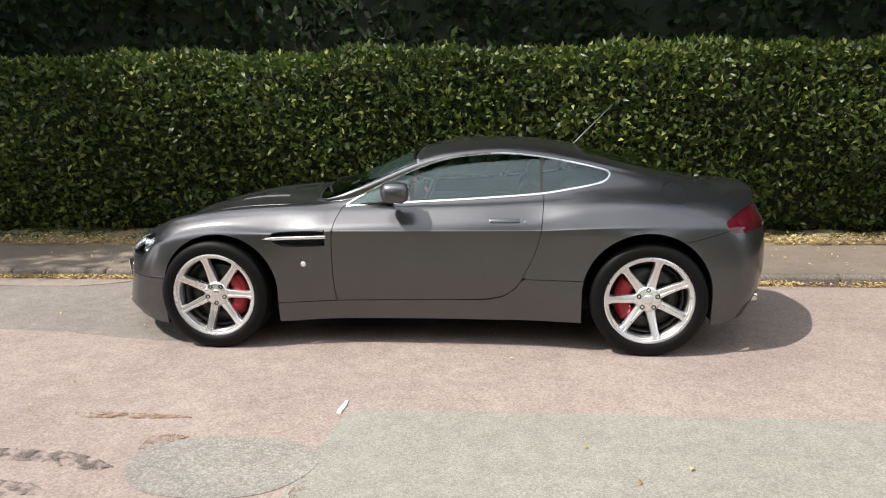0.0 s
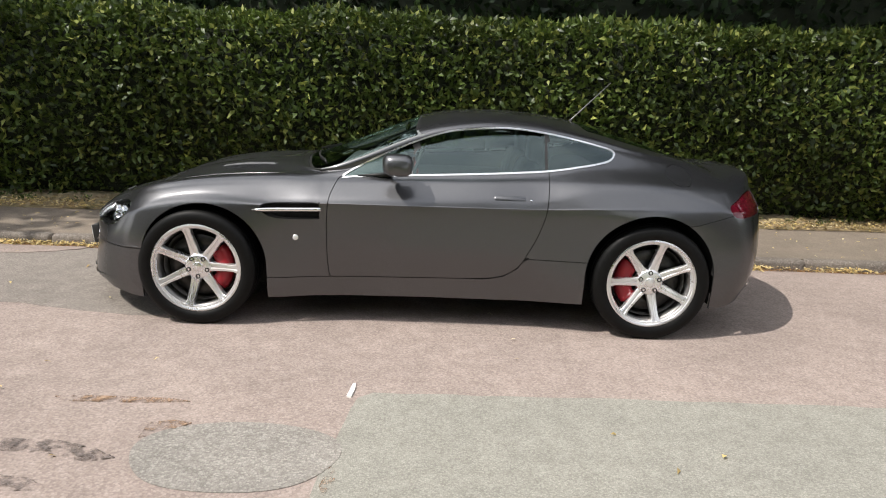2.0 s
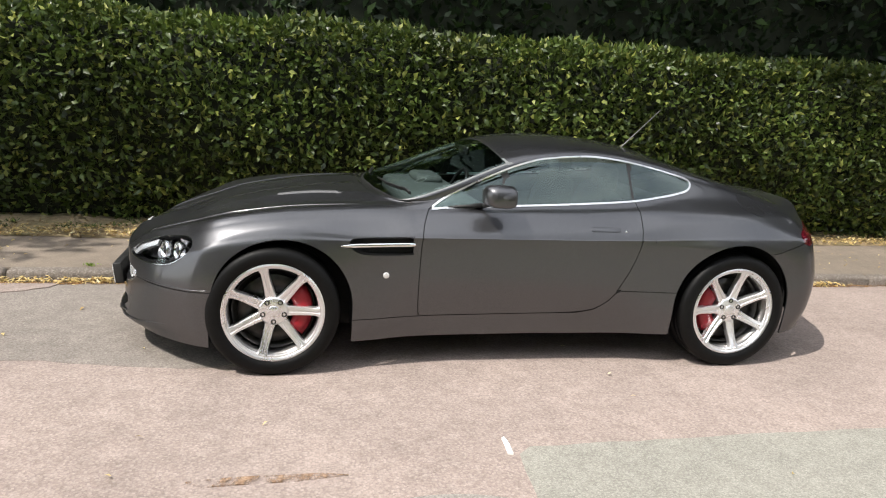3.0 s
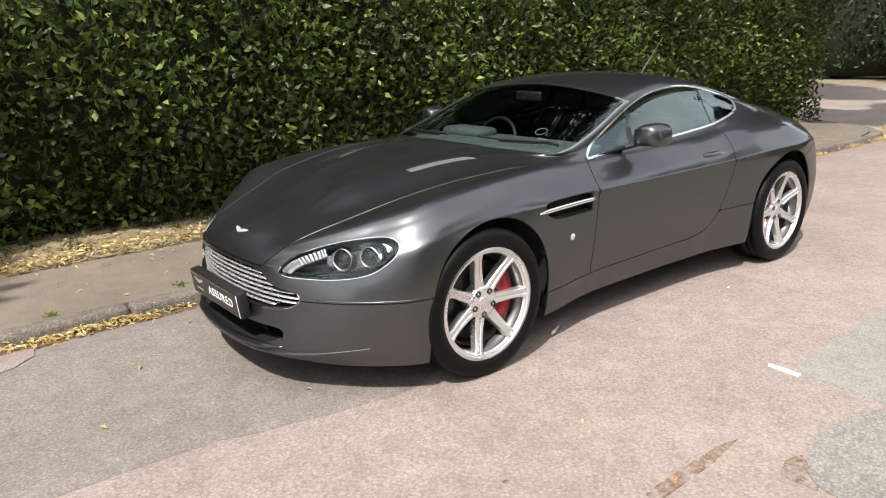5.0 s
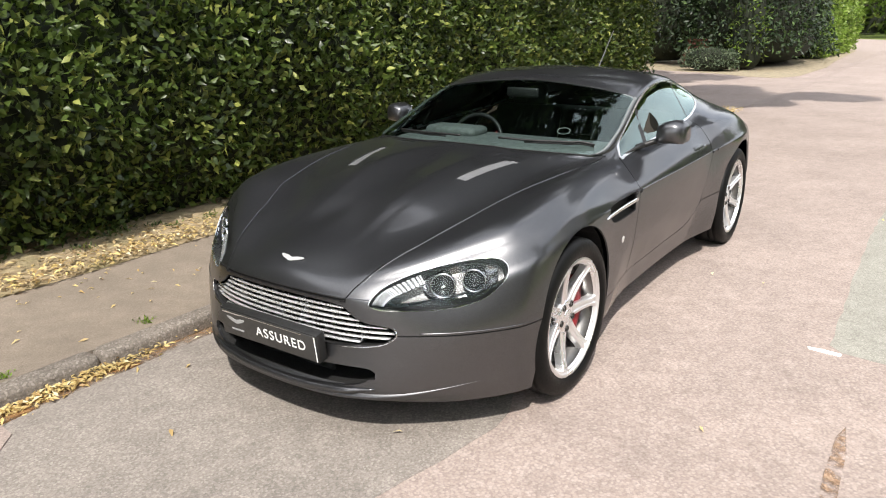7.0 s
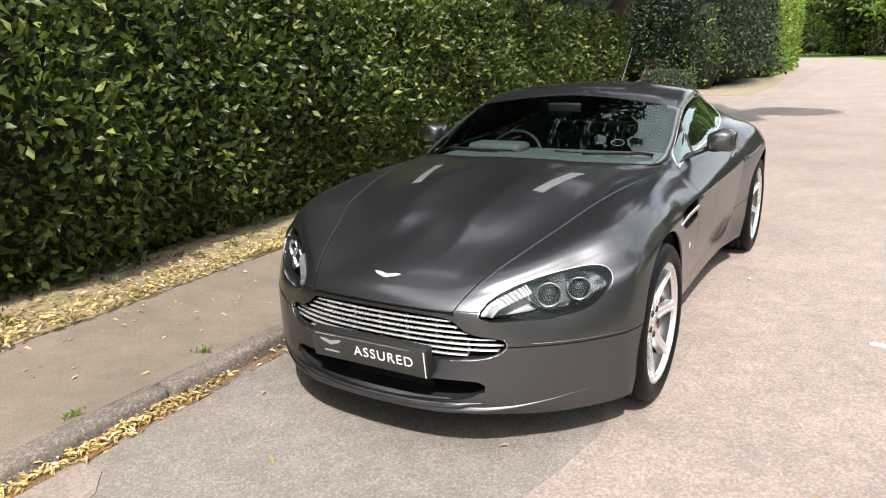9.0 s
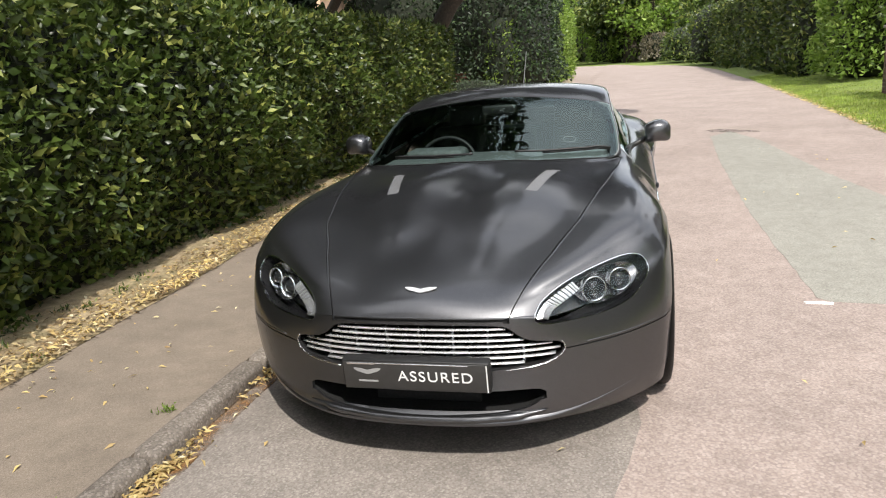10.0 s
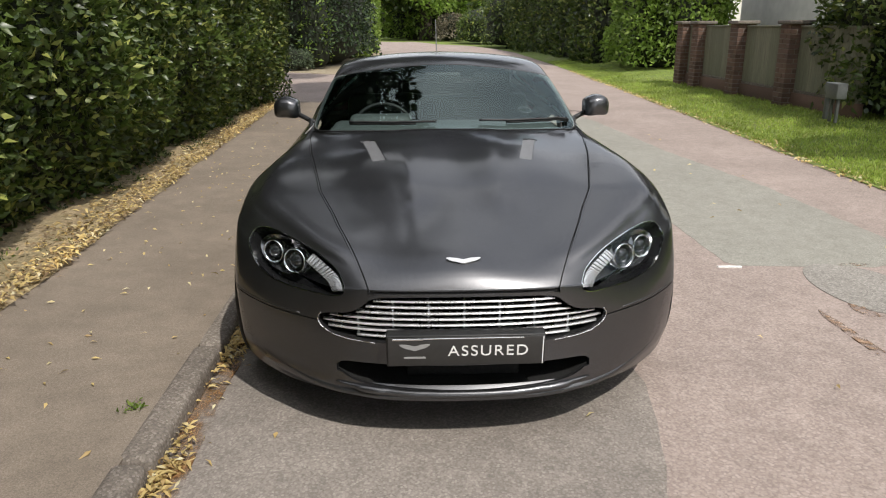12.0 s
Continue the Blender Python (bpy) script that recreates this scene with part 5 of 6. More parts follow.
sheet("road_patch_1", wobble([(1.02, -1.80), (1.10, -1.735), (3.2, -1.72), (6.0, -1.80), (8.6, -1.95), (9.2, -2.3), (8.0, -2.55), (5.0, -2.75), (3.2, -3.0), (1.6, -3.05), (1.05, -3.0), (.96, -2.6)], .006, 1), .0016, GREENPATCH, "greenish grey repair patch in the road")
round_patch = [(0.62 + .40 * math.cos(a) * (1 + .05 * math.sin(3 * a)), -2.34 + .28 * math.sin(a) * (1 + .06 * math.cos(2 * a))) for a in np.linspace(0, 2 * math.pi, 48, endpoint=False)]
sheet("road_patch_2", round_patch, .0034, GREYPATCH, "rounded grey tarmac patch in the road")
sheet("road_patch_3", wobble([(-14, 1.06), (-14, -.62), (-3, -.62), (-1.3, -.60), (-.75, -.74), (-.3, -.76), (.05, -.6), (.2, -.2), (.3, .5), (.35, 1.06)], .008, 3), .002, FRONTPATCH, "worn grey tarmac patch beside the kerb")
sheet("road_patch_4", wobble([(-4.5, .96), (-1.50, .965), (-1.52, .78), (-1.62, .66), (-1.85, .58), (-4.5, .5)], .006, 4), .008, ROAD, "old pinkish surface beside the kerb")
sheet("road_mark", wobble([(.978, -1.80), (.986, -1.665), (1.004, -1.66), (1.01, -1.72), (1.0, -1.805)], .002, 5), .009, ROADWHITE, "short worn white paint mark on the road")
for i, (pts, mat, lab) in enumerate([
        ([(-.62, -2.30), (-.35, -2.27), (-.1, -2.28), (.08, -2.33), (.19, -2.39), (.10, -2.43), (-.1, -2.38), (-.3, -2.37), (-.6, -2.41)], CRACKSHADE, "dark crumbling crack in the road"),
        ([(-.5, -2.55), (-.25, -2.52), (-.05, -2.55), (.05, -2.62), (-.2, -2.66), (-.5, -2.64)], CRACKSHADE, "dark crumbling crack in the road"),
        ([(-.3, -1.885), (-.05, -1.87), (.2, -1.875), (.3, -1.9), (.1, -1.93), (-.25, -1.94)], RUST, "rust brown stain on the road"),
        ([(.99, -2.42), (1.015, -2.4), (1.025, -2.5), (1.005, -2.6), (.985, -2.56)], RUST, "rust brown stain on the road"),
        # a cast shadow, laid on the road as a dark sheet
        ([(9.0, -2.72), (9.25, -2.5), (9.5, -2.2), (9.45, -1.98), (9.2, -2.05), (9.0, -2.35)], CRACKSHADE, "shadow painted dark at the end of the repair patch"),
        ([(.2, -2.12), (.3, -2.08), (.38, -2.1), (.3, -2.2), (.22, -2.24)], RUST, "rust brown stain on the road")]):
    sheet("road_stain_%d" % (i + 1), wobble(pts, .006, 20 + i), .0065, mat, lab)

sheet("gutter_dirt", wobble([(-9, 1.06), (-9, .94), (-4, .955), (-1, .94), (1, .98), (4, .97), (9, .98), (9, 1.06)], .012, 40), .0105, GUTTER, "brown dirt lying in the gutter")
# footway and verge soil: one uneven strip each
FOOT_Z = .04
foot = [(-30, 1.147), (9.0, 1.147), (9.8, 1.32), (10.35, 1.65), (10.68, 2.2), (10.78, 2.75), (10.2, 2.75), (8.0, 2.66), (4.0, 2.5), (.6, 2.36), (-.8, 2.32), (-30, 2.3)]
sheet("pavement", foot, FOOT_Z + .045, PAVE, "grey tarmac footway with scattered leaves")
bm = bmesh.new()
rng = np.random.RandomState(5)
xs, ys = np.linspace(-30, 10.6, 240), np.linspace(0, 1, 10)
grid = []
for x in xs:
    edge = np.interp(x, [-30, -.8, .6, 4, 8, 10.6], [2.2, 2.22, 2.26, 2.4, 2.54, 2.6]) + .04 * noise.noise((x * 1.7, 3.1, 0))
    grid.append([bm.verts.new((x, edge + s * (4.2 - edge), FOOT_Z + .004 + .07 * min(1, s * 3) * (0.6 + .5 * noise.noise((x * 3, s * 6, 1))))) for s in ys])
for p, q in zip(grid, grid[1:]):
    for a in range(len(ys) - 1):
        bm.faces.new((p[a], q[a], q[a + 1], p[a + 1]))
tagged(part("verge", bm, SOIL, None, ""), "dry brown soil verge under the hedge", "", "", "structure")
sheet("far_verge", [(21.5, 9.0), (21.4, 6.0), (20.6, 4.0), (19.6, 2.75), (19.4, 2.0), (20.4, 1.55), (25, 1.45), (29, 1.7), (40, 2.1), (50, 3.4), (58, 7.0), (64, 12), (60, 40), (21.5, 40)], .006, PALESOIL, "pale dry verge beyond the driveway")
kerb = tagged(empty("kerb"), "rough aggregate concrete kerb along the road", "", "", "structure")
kb = box((.905, .125, .16), (0, 0, 0), .034, segments=3)
stone = part("kerb_stone", kb, KERB, kerb)
stone.matrix_local = pose(-6.9, 1.117, -.036)
for k in range(1, 18):
    share("kerb_stone", stone.data, pose(-6.9 + .912 * k, 1.117 + rng.normal(0, .003), -.036 + rng.normal(0, .002), 0, 0, rng.normal(0, .15)), kerb)
arc = [(9.35, 1.13, 4), (9.95, 1.36, 30), (10.42, 1.80, 55), (10.68, 2.42, 78)]
bm = box((.60, .125, .16), (0, 0, 0), .022)
small = part("kerb_stone", bm, KERB, kerb)
small.matrix_local = pose(arc[0][0] + .15, arc[0][1] + .02, -.03, 0, 0, 8)
for x, y, a in arc[1:]:
    share("kerb_stone", small.data, pose(x, y, -.035, 0, 0, a), kerb)


# ---- leaves ----
def leaves(name, P, N, length, width, material, label, category, spread=0.9, droop=0.25, parent=None, seed=0, flat=False, kind="stuff"):
    """Many single folded leaves at the points P that lean along N; one object."""
    rng = np.random.RandomState(seed)
    n = len(P)
    L = length * rng.uniform(.65, 1.25, n)
    W = width * rng.uniform(.7, 1.25, n)
    D = N + rng.normal(0, spread, (n, 3))
    if flat:
        D[:, 2] *= .18
    D /= np.linalg.norm(D, axis=1)[:, None] + 1e-9
    R = rng.normal(0, 1, (n, 3))
    if flat:
        R = np.tile((0, 0, 1.0), (n, 1)) + rng.normal(0, .28, (n, 3))
        S = np.cross(R, D)
    else:
        S = np.cross(R, D)
    S /= np.linalg.norm(S, axis=1)[:, None] + 1e-9
    T = np.cross(D, S)
    l, w = L[:, None], W[:, None]
    base, tip = P, P + D * l - T * l * droop * rng.uniform(.2, 1, (n, 1))
    mid = P + D * l * .5 + T * l * .04
    a = P + D * l * .42 + S * w * .5 + T * l * .10
    b = P + D * l * .42 - S * w * .5 + T * l * .10
    verts = np.stack([base, a, mid, b, tip], 1).reshape(-1, 3)
    k = np.arange(n)[:, None] * 5
    tris = np.concatenate([k + np.array([0, 2, 1]), k + np.array([0, 3, 2]), k + np.array([1, 2, 4]), k + np.array([2, 3, 4])], 1).reshape(-1, 3)
    mesh = bpy.data.meshes.new(name)
    mesh.vertices.add(len(verts))
    mesh.vertices.foreach_set("co", verts.ravel())
    mesh.loops.add(tris.size)
    mesh.loops.foreach_set("vertex_index", tris.ravel())
    mesh.polygons.add(len(tris))
    mesh.polygons.foreach_set("loop_start", np.arange(0, tris.size, 3))
    mesh.polygons.foreach_set("use_smooth", np.ones(len(tris), bool))
    mesh.update(calc_edges=True)
    ob = link_mesh(name, mesh, material, parent, label)
    return tagged(ob, label, category, "", kind) if not parent else ob


def bumps(x, z, seed=0.0):
    """Slow unevenness of a clipped hedge face."""
    return .07 * np.sin(x * 1.9 + seed + z * .7) + .05 * np.sin(x * 4.3 + 2 * z + seed) + .03 * np.sin(z * 5.1 + x * 2.2)


def hedge(name, x0, x1, y0, depth, z0, z1, count, length, material, label, seed, front=-1, ends=True, round_foot=.5, reach=.75):
    """A clipped hedge: near-black hull for the inner shade, leaves on its faces. front: the side of y0 that is seen.
    """
    top = tagged(empty(name, ((x0 + x1) / 2, y0, 0)), label, "hedge")
    off = Vector(top.location)
    rng = np.random.RandomState(seed)
    g = -front
    inset = .16
    bm = bmesh.new()
    nx = max(6, int((x1 - x0) / .5))
    rows = []
    for i in range(nx + 1):
        x = x0 + inset + (x1 - x0 - 2 * inset) * i / nx
        prof = [(inset + round_foot * max(0, 1 - h / reach) ** 1.5, z0 + h) for h in (0, reach * .35, reach * .7)] + [(inset, z0 + reach * 1.05), (inset, z1 - inset * 1.2), (inset * 1.6, z1 - inset), (depth - inset, z1 - inset), (depth - inset, z0)]
        rows.append([bm.verts.new(Vector((x, y0 + g * (d + (bumps(x, z, seed) if 0 < k < 6 else 0)), z)) - off) for k, (d, z) in enumerate(prof)])
    for p, q in zip(rows, rows[1:]):
        for k in range(7):
            bm.faces.new((p[k], p[k + 1], q[k + 1], q[k]))
    bm.faces.new(rows[0])
    bm.faces.new(rows[-1])
    bmesh.ops.recalc_face_normals(bm, faces=bm.faces)
    part("core", bm, CORE, top, "near-black hull for the shade inside the leaves")
    areas = [(x1 - x0) * (z1 - z0), (x1 - x0) * depth * .8, depth * (z1 - z0) if ends else 0]
    tot = sum(areas)
    P, N = [], []
    n = int(count * areas[0] / tot)
    x, z = rng.uniform(x0, x1, n), z0 + (z1 - z0) * rng.uniform(0, 1, n) ** .92
    foot = round_foot * np.clip((z0 + reach - z) / reach, 0, 1) ** 1.5
    crown = .10 * np.clip((z - z1 + .12) / .12, 0, 1) ** 2
    y = y0 + g * (foot + crown + bumps(x, z, seed) + rng.uniform(-.03, .17, n))
    P.append(np.stack([x, y, z], 1))
    N.append(np.tile((0, front * .75, .35), (n, 1)))
    n = int(count * areas[1] / tot)
    x, d = rng.uniform(x0, x1, n), rng.uniform(.03, depth, n)
    P.append(np.stack([x, y0 + g * d, z1 + .03 * np.sin(x * 2.3) + .025 * np.sin(x * 7.1) + rng.uniform(-.10, .03, n)], 1))
    N.append(np.tile((0, 0, .9), (n, 1)))
    if ends:
        n = int(count * areas[2] / tot)
        for xe, nx_ in ((x0, -1), (x1, 1)):
            d, z = rng.uniform(0, depth, n), rng.uniform(z0, z1, n)
            P.append(np.stack([xe - nx_ * (rng.uniform(-.02, .15, n) + bumps(d, z, seed) * .6), y0 + g * d, z], 1))
            N.append(np.tile((nx_ * .75, 0, .3), (n, 1)))
    P, N = np.concatenate(P) - np.array(off), np.concatenate(N)
    leaves("foliage", P, N, length, length * .50, material, "", "", parent=top, seed=seed + 1)
    return top


def tree(name, x, y, height, radius, leaf, count, material, label, seed, clear=.35, trunk=.16, lean=None):
    """A tapered trunk with limbs, and a crown of leaf clumps with gaps."""
    top = tagged(empty(name, (x, y, 0)), label, "tree")
    rng = np.random.RandomState(seed)
    lean = rng.normal(0, .2, 2) if lean is None else lean
    pts = [(lean[0] * s * s, lean[1] * s * s, height * .8 * s - .1) for s in np.linspace(0, 1, 8)]
    bm = tube(pts, [trunk * (1.25 - s) + .02 for s in np.linspace(0, 1, 8)], 10)
    clumps = []
    for k in range(11):
        a, s = k * 2.4 + rng.uniform(0, 1), rng.uniform(clear, .85)
        start = Vector((lean[0] * s * s, lean[1] * s * s, height * .8 * s))
        r = radius * rng.uniform(.55, 1.0) * (1.1 - .5 * abs(s - .5))
        end = start + Vector((math.cos(a) * r, math.sin(a) * r, height * rng.uniform(.06, .22)))
        midp = (start + end) / 2 + Vector((0, 0, -.1))
        tube([start, midp, end], [trunk * .4, trunk * .25, .02], 6, bm)
        clumps += [end, midp + Vector((0, 0, .3))]
    part("trunk", bm, BARK, top, "brown trunk and limbs")
    clumps.append(Vector((lean[0], lean[1], height * .9)))
    per = count // len(clumps)
    P, N = [], []
    for c in clumps:
        v = rng.normal(0, 1, (per, 3))
        v /= np.linalg.norm(v, axis=1)[:, None]
        r = radius * .42 * rng.uniform(.6, 1.1) * rng.uniform(.3, 1, (per, 1)) ** .5
        P.append(np.array(c) + v * r * np.array((1, 1, .75)))
        N.append(v * .6 + np.array((0, 0, .2)))
    leaves("crown", np.concatenate(P), np.concatenate(N), leaf, leaf * .5, material, "", "", parent=top, seed=seed, spread=.8)
    return top


def bush(name, x, y, rx, ry, h, leaf, count, material, label, seed, z0=0.0, low=0.0):
    """A rounded uneven shrub: near-black hull for the inner shade, and many leaves."""
    top = tagged(empty(name, (x, y, z0)), label, "shrub")
    rng = np.random.RandomState(seed)
    bm = bmesh.new()
    bmesh.ops.create_icosphere(bm, subdivisions=3, radius=1)
    for q in bm.verts:
        k = .78 + .16 * noise.noise(q.co * 2.1 + Vector((seed, 0, 0)))
        if q.co.z < 0:
            w = math.hypot(q.co.x, q.co.y)
            k *= (.35 + .65 * w + .55 * (1 - w) * w) / max(w, .2)
        q.co = Vector((q.co.x * rx * k, q.co.y * ry * k, max(0.0, h * (.5 + .5 * q.co.z))))
    part("core", bm, CORE, top, "near-black hull for the shade inside the leaves")
    v = rng.normal(0, 1, (count, 3))
    v /= np.linalg.norm(v, axis=1)[:, None]
    k = np.array([.86 + .2 * noise.noise(Vector(a) * 2.1 + Vector((seed, 0, 0))) for a in v])[:, None] * rng.uniform(.82, 1.08, (count, 1))
    sq = np.sign(v) * np.abs(v) ** .8
    flat_ = np.hypot(v[:, 0], v[:, 1])
    wide = np.where(v[:, 2] < 0, np.minimum(1.0, .72 + .3 * flat_) / np.maximum(flat_, .2), 1.0)
    sq[:, :2] *= wide[:, None]
    P = np.stack([sq[:, 0] * rx * k[:, 0], sq[:, 1] * ry * k[:, 0], h * (.5 + .5 * v[:, 2] * k[:, 0]) + .02], 1)
    leaves("foliage", P, v * .7 + np.array((0, 0, .2)), leaf, leaf * .45, material, "", "", parent=top, seed=seed)
    return top


# the long clipped laurel hedge, and the growth behind it, coloured dark for its shade
hedge("laurel_hedge", -9.0, 10.55, 2.42, 1.5, .06, 2.0, 82000, .084, LAUREL, "tall clipped dark green laurel hedge behind the pavement", 11, reach=1.2)
hedge("dark_shrub_bank", -14.0, 9.6, 4.5, 1.6, .2, 4.6, 26000, .17, SHADELEAF, "tall evergreen bank behind the hedge with shade in its leaf colour", 12, ends=True, round_foot=.1)
# crowns out of view, added to shade the bank and darken the reflections
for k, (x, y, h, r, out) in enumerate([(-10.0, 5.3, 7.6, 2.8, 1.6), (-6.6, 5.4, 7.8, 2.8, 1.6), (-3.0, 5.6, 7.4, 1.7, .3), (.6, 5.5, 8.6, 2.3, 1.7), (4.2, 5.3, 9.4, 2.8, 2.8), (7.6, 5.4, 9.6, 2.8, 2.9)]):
    tree("evergreen_tree", x, y, h, r, .3, 12000, SHADELEAF, "evergreen tree behind the hedge, crown added out of view for shade", 40 + k, .5, .16, (0.0, -out))
# added tree whose crown, above the view, shades the left of the hedge
tree("hedge_tree", -5.4, 5.2, 7.2, 1.4, .26, 8000, SHADELEAF, "tree added to shade the hedge, crown out of view", 66, .66, .14, (-.4, -4.7))
# unseen tree, set where its shadow reaches the hedge and pavement
tree("roadside_tree", -8.2, .9, 8.2, 2.7, .3, 9000, LAUREL, "unseen tree added beside the road to shade the hedge", 60, .55)

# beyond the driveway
hedge("driveway_hedge", 11.6, 24.0, 13.0, 1.6, .0, 4.0, 6000, .18, SHADELEAF, "hedge across the end of the driveway with shade in its leaf colour", 13, round_foot=.1)
bush("shaded_shrub", 25.4, 8.2, 1.6, 3.6, 4.4, .17, 7000, SHADELEAF, "dark shaded shrubs beside the driveway", 18)
bush("tall_laurel_shrub", 26.2, 3.95, 4.7, 2.4, 6.0, .18, 12000, SHADELEAF, "tall laurel shrubs beyond the driveway with shade in their leaf colour", 14)
bush("sunlit_laurel", 22.6, 3.5, .7, .6, 2.7, .17, 420, SUNLEAF, "laurel beside the driveway with sunlight in its leaf colour", 15)
bush("grey_green_shrub", 21.6, 4.35, .5, .95, .66, .1, 1500, LAVENDER, "low grey-green shrub beside the driveway", 16)
tree("driveway_tree", 25.5, 8.5, 8.5, 3.4, .24, 5200, SHADELEAF, "tall tree beyond the driveway with shade in its leaf colour", 61, .3)
# crown added over the road, out of view, to shade the driveway mouth
tree("overhanging_tree", 10.0, 3.3, 7.2, 2.1, .2, 24000, SHADELEAF, "tree added to shade the driveway mouth, crown out of view", 62, .58, .16, (.3, -5.4))
bush("shaded_shrub", 17.6, 9.0, 2.2, 1.3, 3.6, .17, 4000, SHADELEAF, "dark shaded shrubs behind the driveway", 19)
# second added crown out of view, widens the shade on the driveway
tree("overhanging_tree", 17.2, 8.6, 7.8, 3.2, .26, 32000, SHADELEAF, "tree added to shade the driveway, crown out of view", 63, .52, .16, (-4.1, -6.4))
hedge("far_hedge", 30.0, 39.5, 2.15, 2.2, .0, 3.4, 9000, .17, SUNLEAF, "clipped hedge further along the road with sunlight in its leaf colour", 17, round_foot=.15)
bench = tagged(empty("bench", (23.3, 5.1, .006)), "reddish timber bench among shrubs", "bench")
for k in range(3):
    part("seat_slat", box((1.1, .1, .035), (0, -.25 + .12 * k, .45), .006), BENCH, bench)
    part("back_slat", box((1.1, .03, .09), (0, .12, .6 + .12 * k), .006), BENCH, bench)
for x in (-.5, .5):
    part("leg", box((.07, .45, .44), (x, -.12, .22), .006), BENCH, bench)
    part("back_post", box((.06, .04, .95), (x, .15, .475), .006), BENCH, bench)

bench.rotation_euler = (0, 0, radians(-90))
# right-hand side: grass verge, hedges, fence, houses
bm = bmesh.new()
rows = []
for x in np.linspace(-30, 34, 160):
    edge = np.interp(x, [-30, 4, 8, 14, 24, 34], [-3.85, -3.96, -4.18, -4.46, -4.81, -4.95]) + .05 * noise.noise((x * 2.3, 0, 0))
    rows.append([bm.verts.new((x, edge - s * (5.2 if x < 14 else 4.2), .006 + .20 * min(1, s * 2.2) + (.015 * noise.noise((x * 2, s * 9, 0)) if s > 0 else 0))) for s in np.linspace(0, 1, 12)])
for p, q in zip(rows, rows[1:]):
    for k in range(11):
        bm.faces.new((p[k + 1], q[k + 1], q[k], p[k]))
tagged(part("grass_verge", bm, TURF, None, ""), "green grass verge along the road", "", "", "structure")
rng = np.random.RandomState(9)
n = 84000
x = np.concatenate([3.0 + 22 * rng.uniform(0, 1, 60000) ** 1.4, rng.uniform(-7, 3, 24000)])
e = np.interp(x, [4, 8, 14, 24, 34], [-3.96, -4.18, -4.46, -4.81, -4.95])
s = rng.uniform(0.02, 1, n)
P = np.stack([x, e - s * 2.4, .006 + .2 * np.minimum(1, s * 2.4 / 5.2 * 2.2)], 1)
leaves("grass", P, np.tile((0, 0, 1.0), (n, 1)), .05, .013, GRASS, "mown green grass on the verge", "grass", spread=.45, seed=3)
n = 1700
x = rng.uniform(2.5, 20, n)
e = np.interp(x, [4, 8, 14, 24, 34], [-3.96, -4.18, -4.46, -4.81, -4.95])
P = np.stack([x, e - np.abs(rng.normal(0, .22, n)) + .06, np.full(n, .02)], 1)
leaves("verge_leaf_litter", P, rng.normal(0, 1, (n, 3)), .06, .03, DRYLEAF, "dry yellow leaves along the grass edge", "leaves", seed=4, flat=True)

bush("clipped_laurel", 18.6, -7.25, 2.3, 1.7, 3.8, .17, 11000, SUNLEAF, "large rounded laurel bush in sunlight beside the grass", 21, .1)
hedge("right_hedge", 21.5, 44.0, -5.6, 2.5, .0, 3.3, 14000, .2, LAUREL, "tall bright green hedge along the road", 22, front=1, round_foot=.2)
bush("dark_laurel", 7.0, -6.75, 1.55, 1.1, 2.6, .12, 11000, LAUREL, "dark green laurel bush beside the fence", 23, .15)
# tree out of view, added so that its shadow lies on the grass
tree("verge_tree", 2.4, -8.0, 6.2, 1.9, .22, 22000, LAUREL, "unseen tree added to shade the grass across the road", 65, .4)
# unseen hedge and trees, added for the car's side to reflect
hedge("near_hedge", -14.0, 2.8, -6.6, 1.6, .15, 2.6, 9000, .2, LAUREL, "unseen green hedge added across the road for reflections", 24, front=1)
for k, (x, y, h, r) in enumerate([(-6.5, -10.5, 8.0, 3.2), (1.5, -12.0, 9.0, 3.4)]):
    tree("garden_tree", x, y, h, r, .28, 3200, SUNLEAF, "unseen garden tree added across the road for reflections", 80 + k, .3)
for k, (x, y, h, r) in enumerate([(45, 8.5, 8, 4.0), (52, 15, 10, 4.5), (64, 21, 11, 5), (74, 14, 11, 5.0), (75, 6, 11, 5), (68, -3, 9.5, 4.5), (60, -8, 6.0, 3), (52, -9, 5.5, 3), (46, 14, 8.5, 3), (78, 24, 13, 6), (80, -2, 12, 6), (48, -13, 6, 3)]):
    tree("far_tree", x, y, h, r, .5, 2600, SUNLEAF if k % 3 else LAUREL, "leafy green tree at the end of the road", 90 + k, .12, .22)
for k, (x, y, rx, ry, h, mat, lab) in enumerate([
        (68, 6.2, 2.5, 1.5, 3.2, SUNLEAF, "sunlit green shrub at the bend of the road"), (72, 1.6, 2.5, 1.6, 2.6, SUNLEAF, "sunlit shrub at the bend of the road"),
        (66, -3.3, 2.2, 1.5, 2.3, PALESHRUB, "pale grey-brown shrub at the bend of the road"), (57, -5.0, 3.5, 1.7, 2.5, LAUREL, "green shrub at the bend of the road"),
        (46.5, -6.2, 3.5, 2.0, 3.6, LAUREL, "dark green shrub beside the road"), (72, -2.0, 3, 3, 4.2, LAUREL, "green shrub at the bend of the road")]):
    bush("far_shrub", x, y, rx, ry, h, .28, 2200, mat, lab, 120 + k)
tree("dark_bend_tree", 70, -1.1, 9.0, 4.6, .5, 6500, LAUREL, "broad dark tree with thick trunks at the bend of the road", 140, .3, .62)
tree("dark_bend_tree", 72, .3, 8.0, 4.0, .5, 4500, LAUREL, "broad dark tree with thick trunks at the bend of the road", 141, .32, .4)
hedge("distant_wood", 84, 90, -30, 60, 0, 9, 5000, .9, LAUREL, "distant wood behind the bend", 26, front=-1, round_foot=.1)


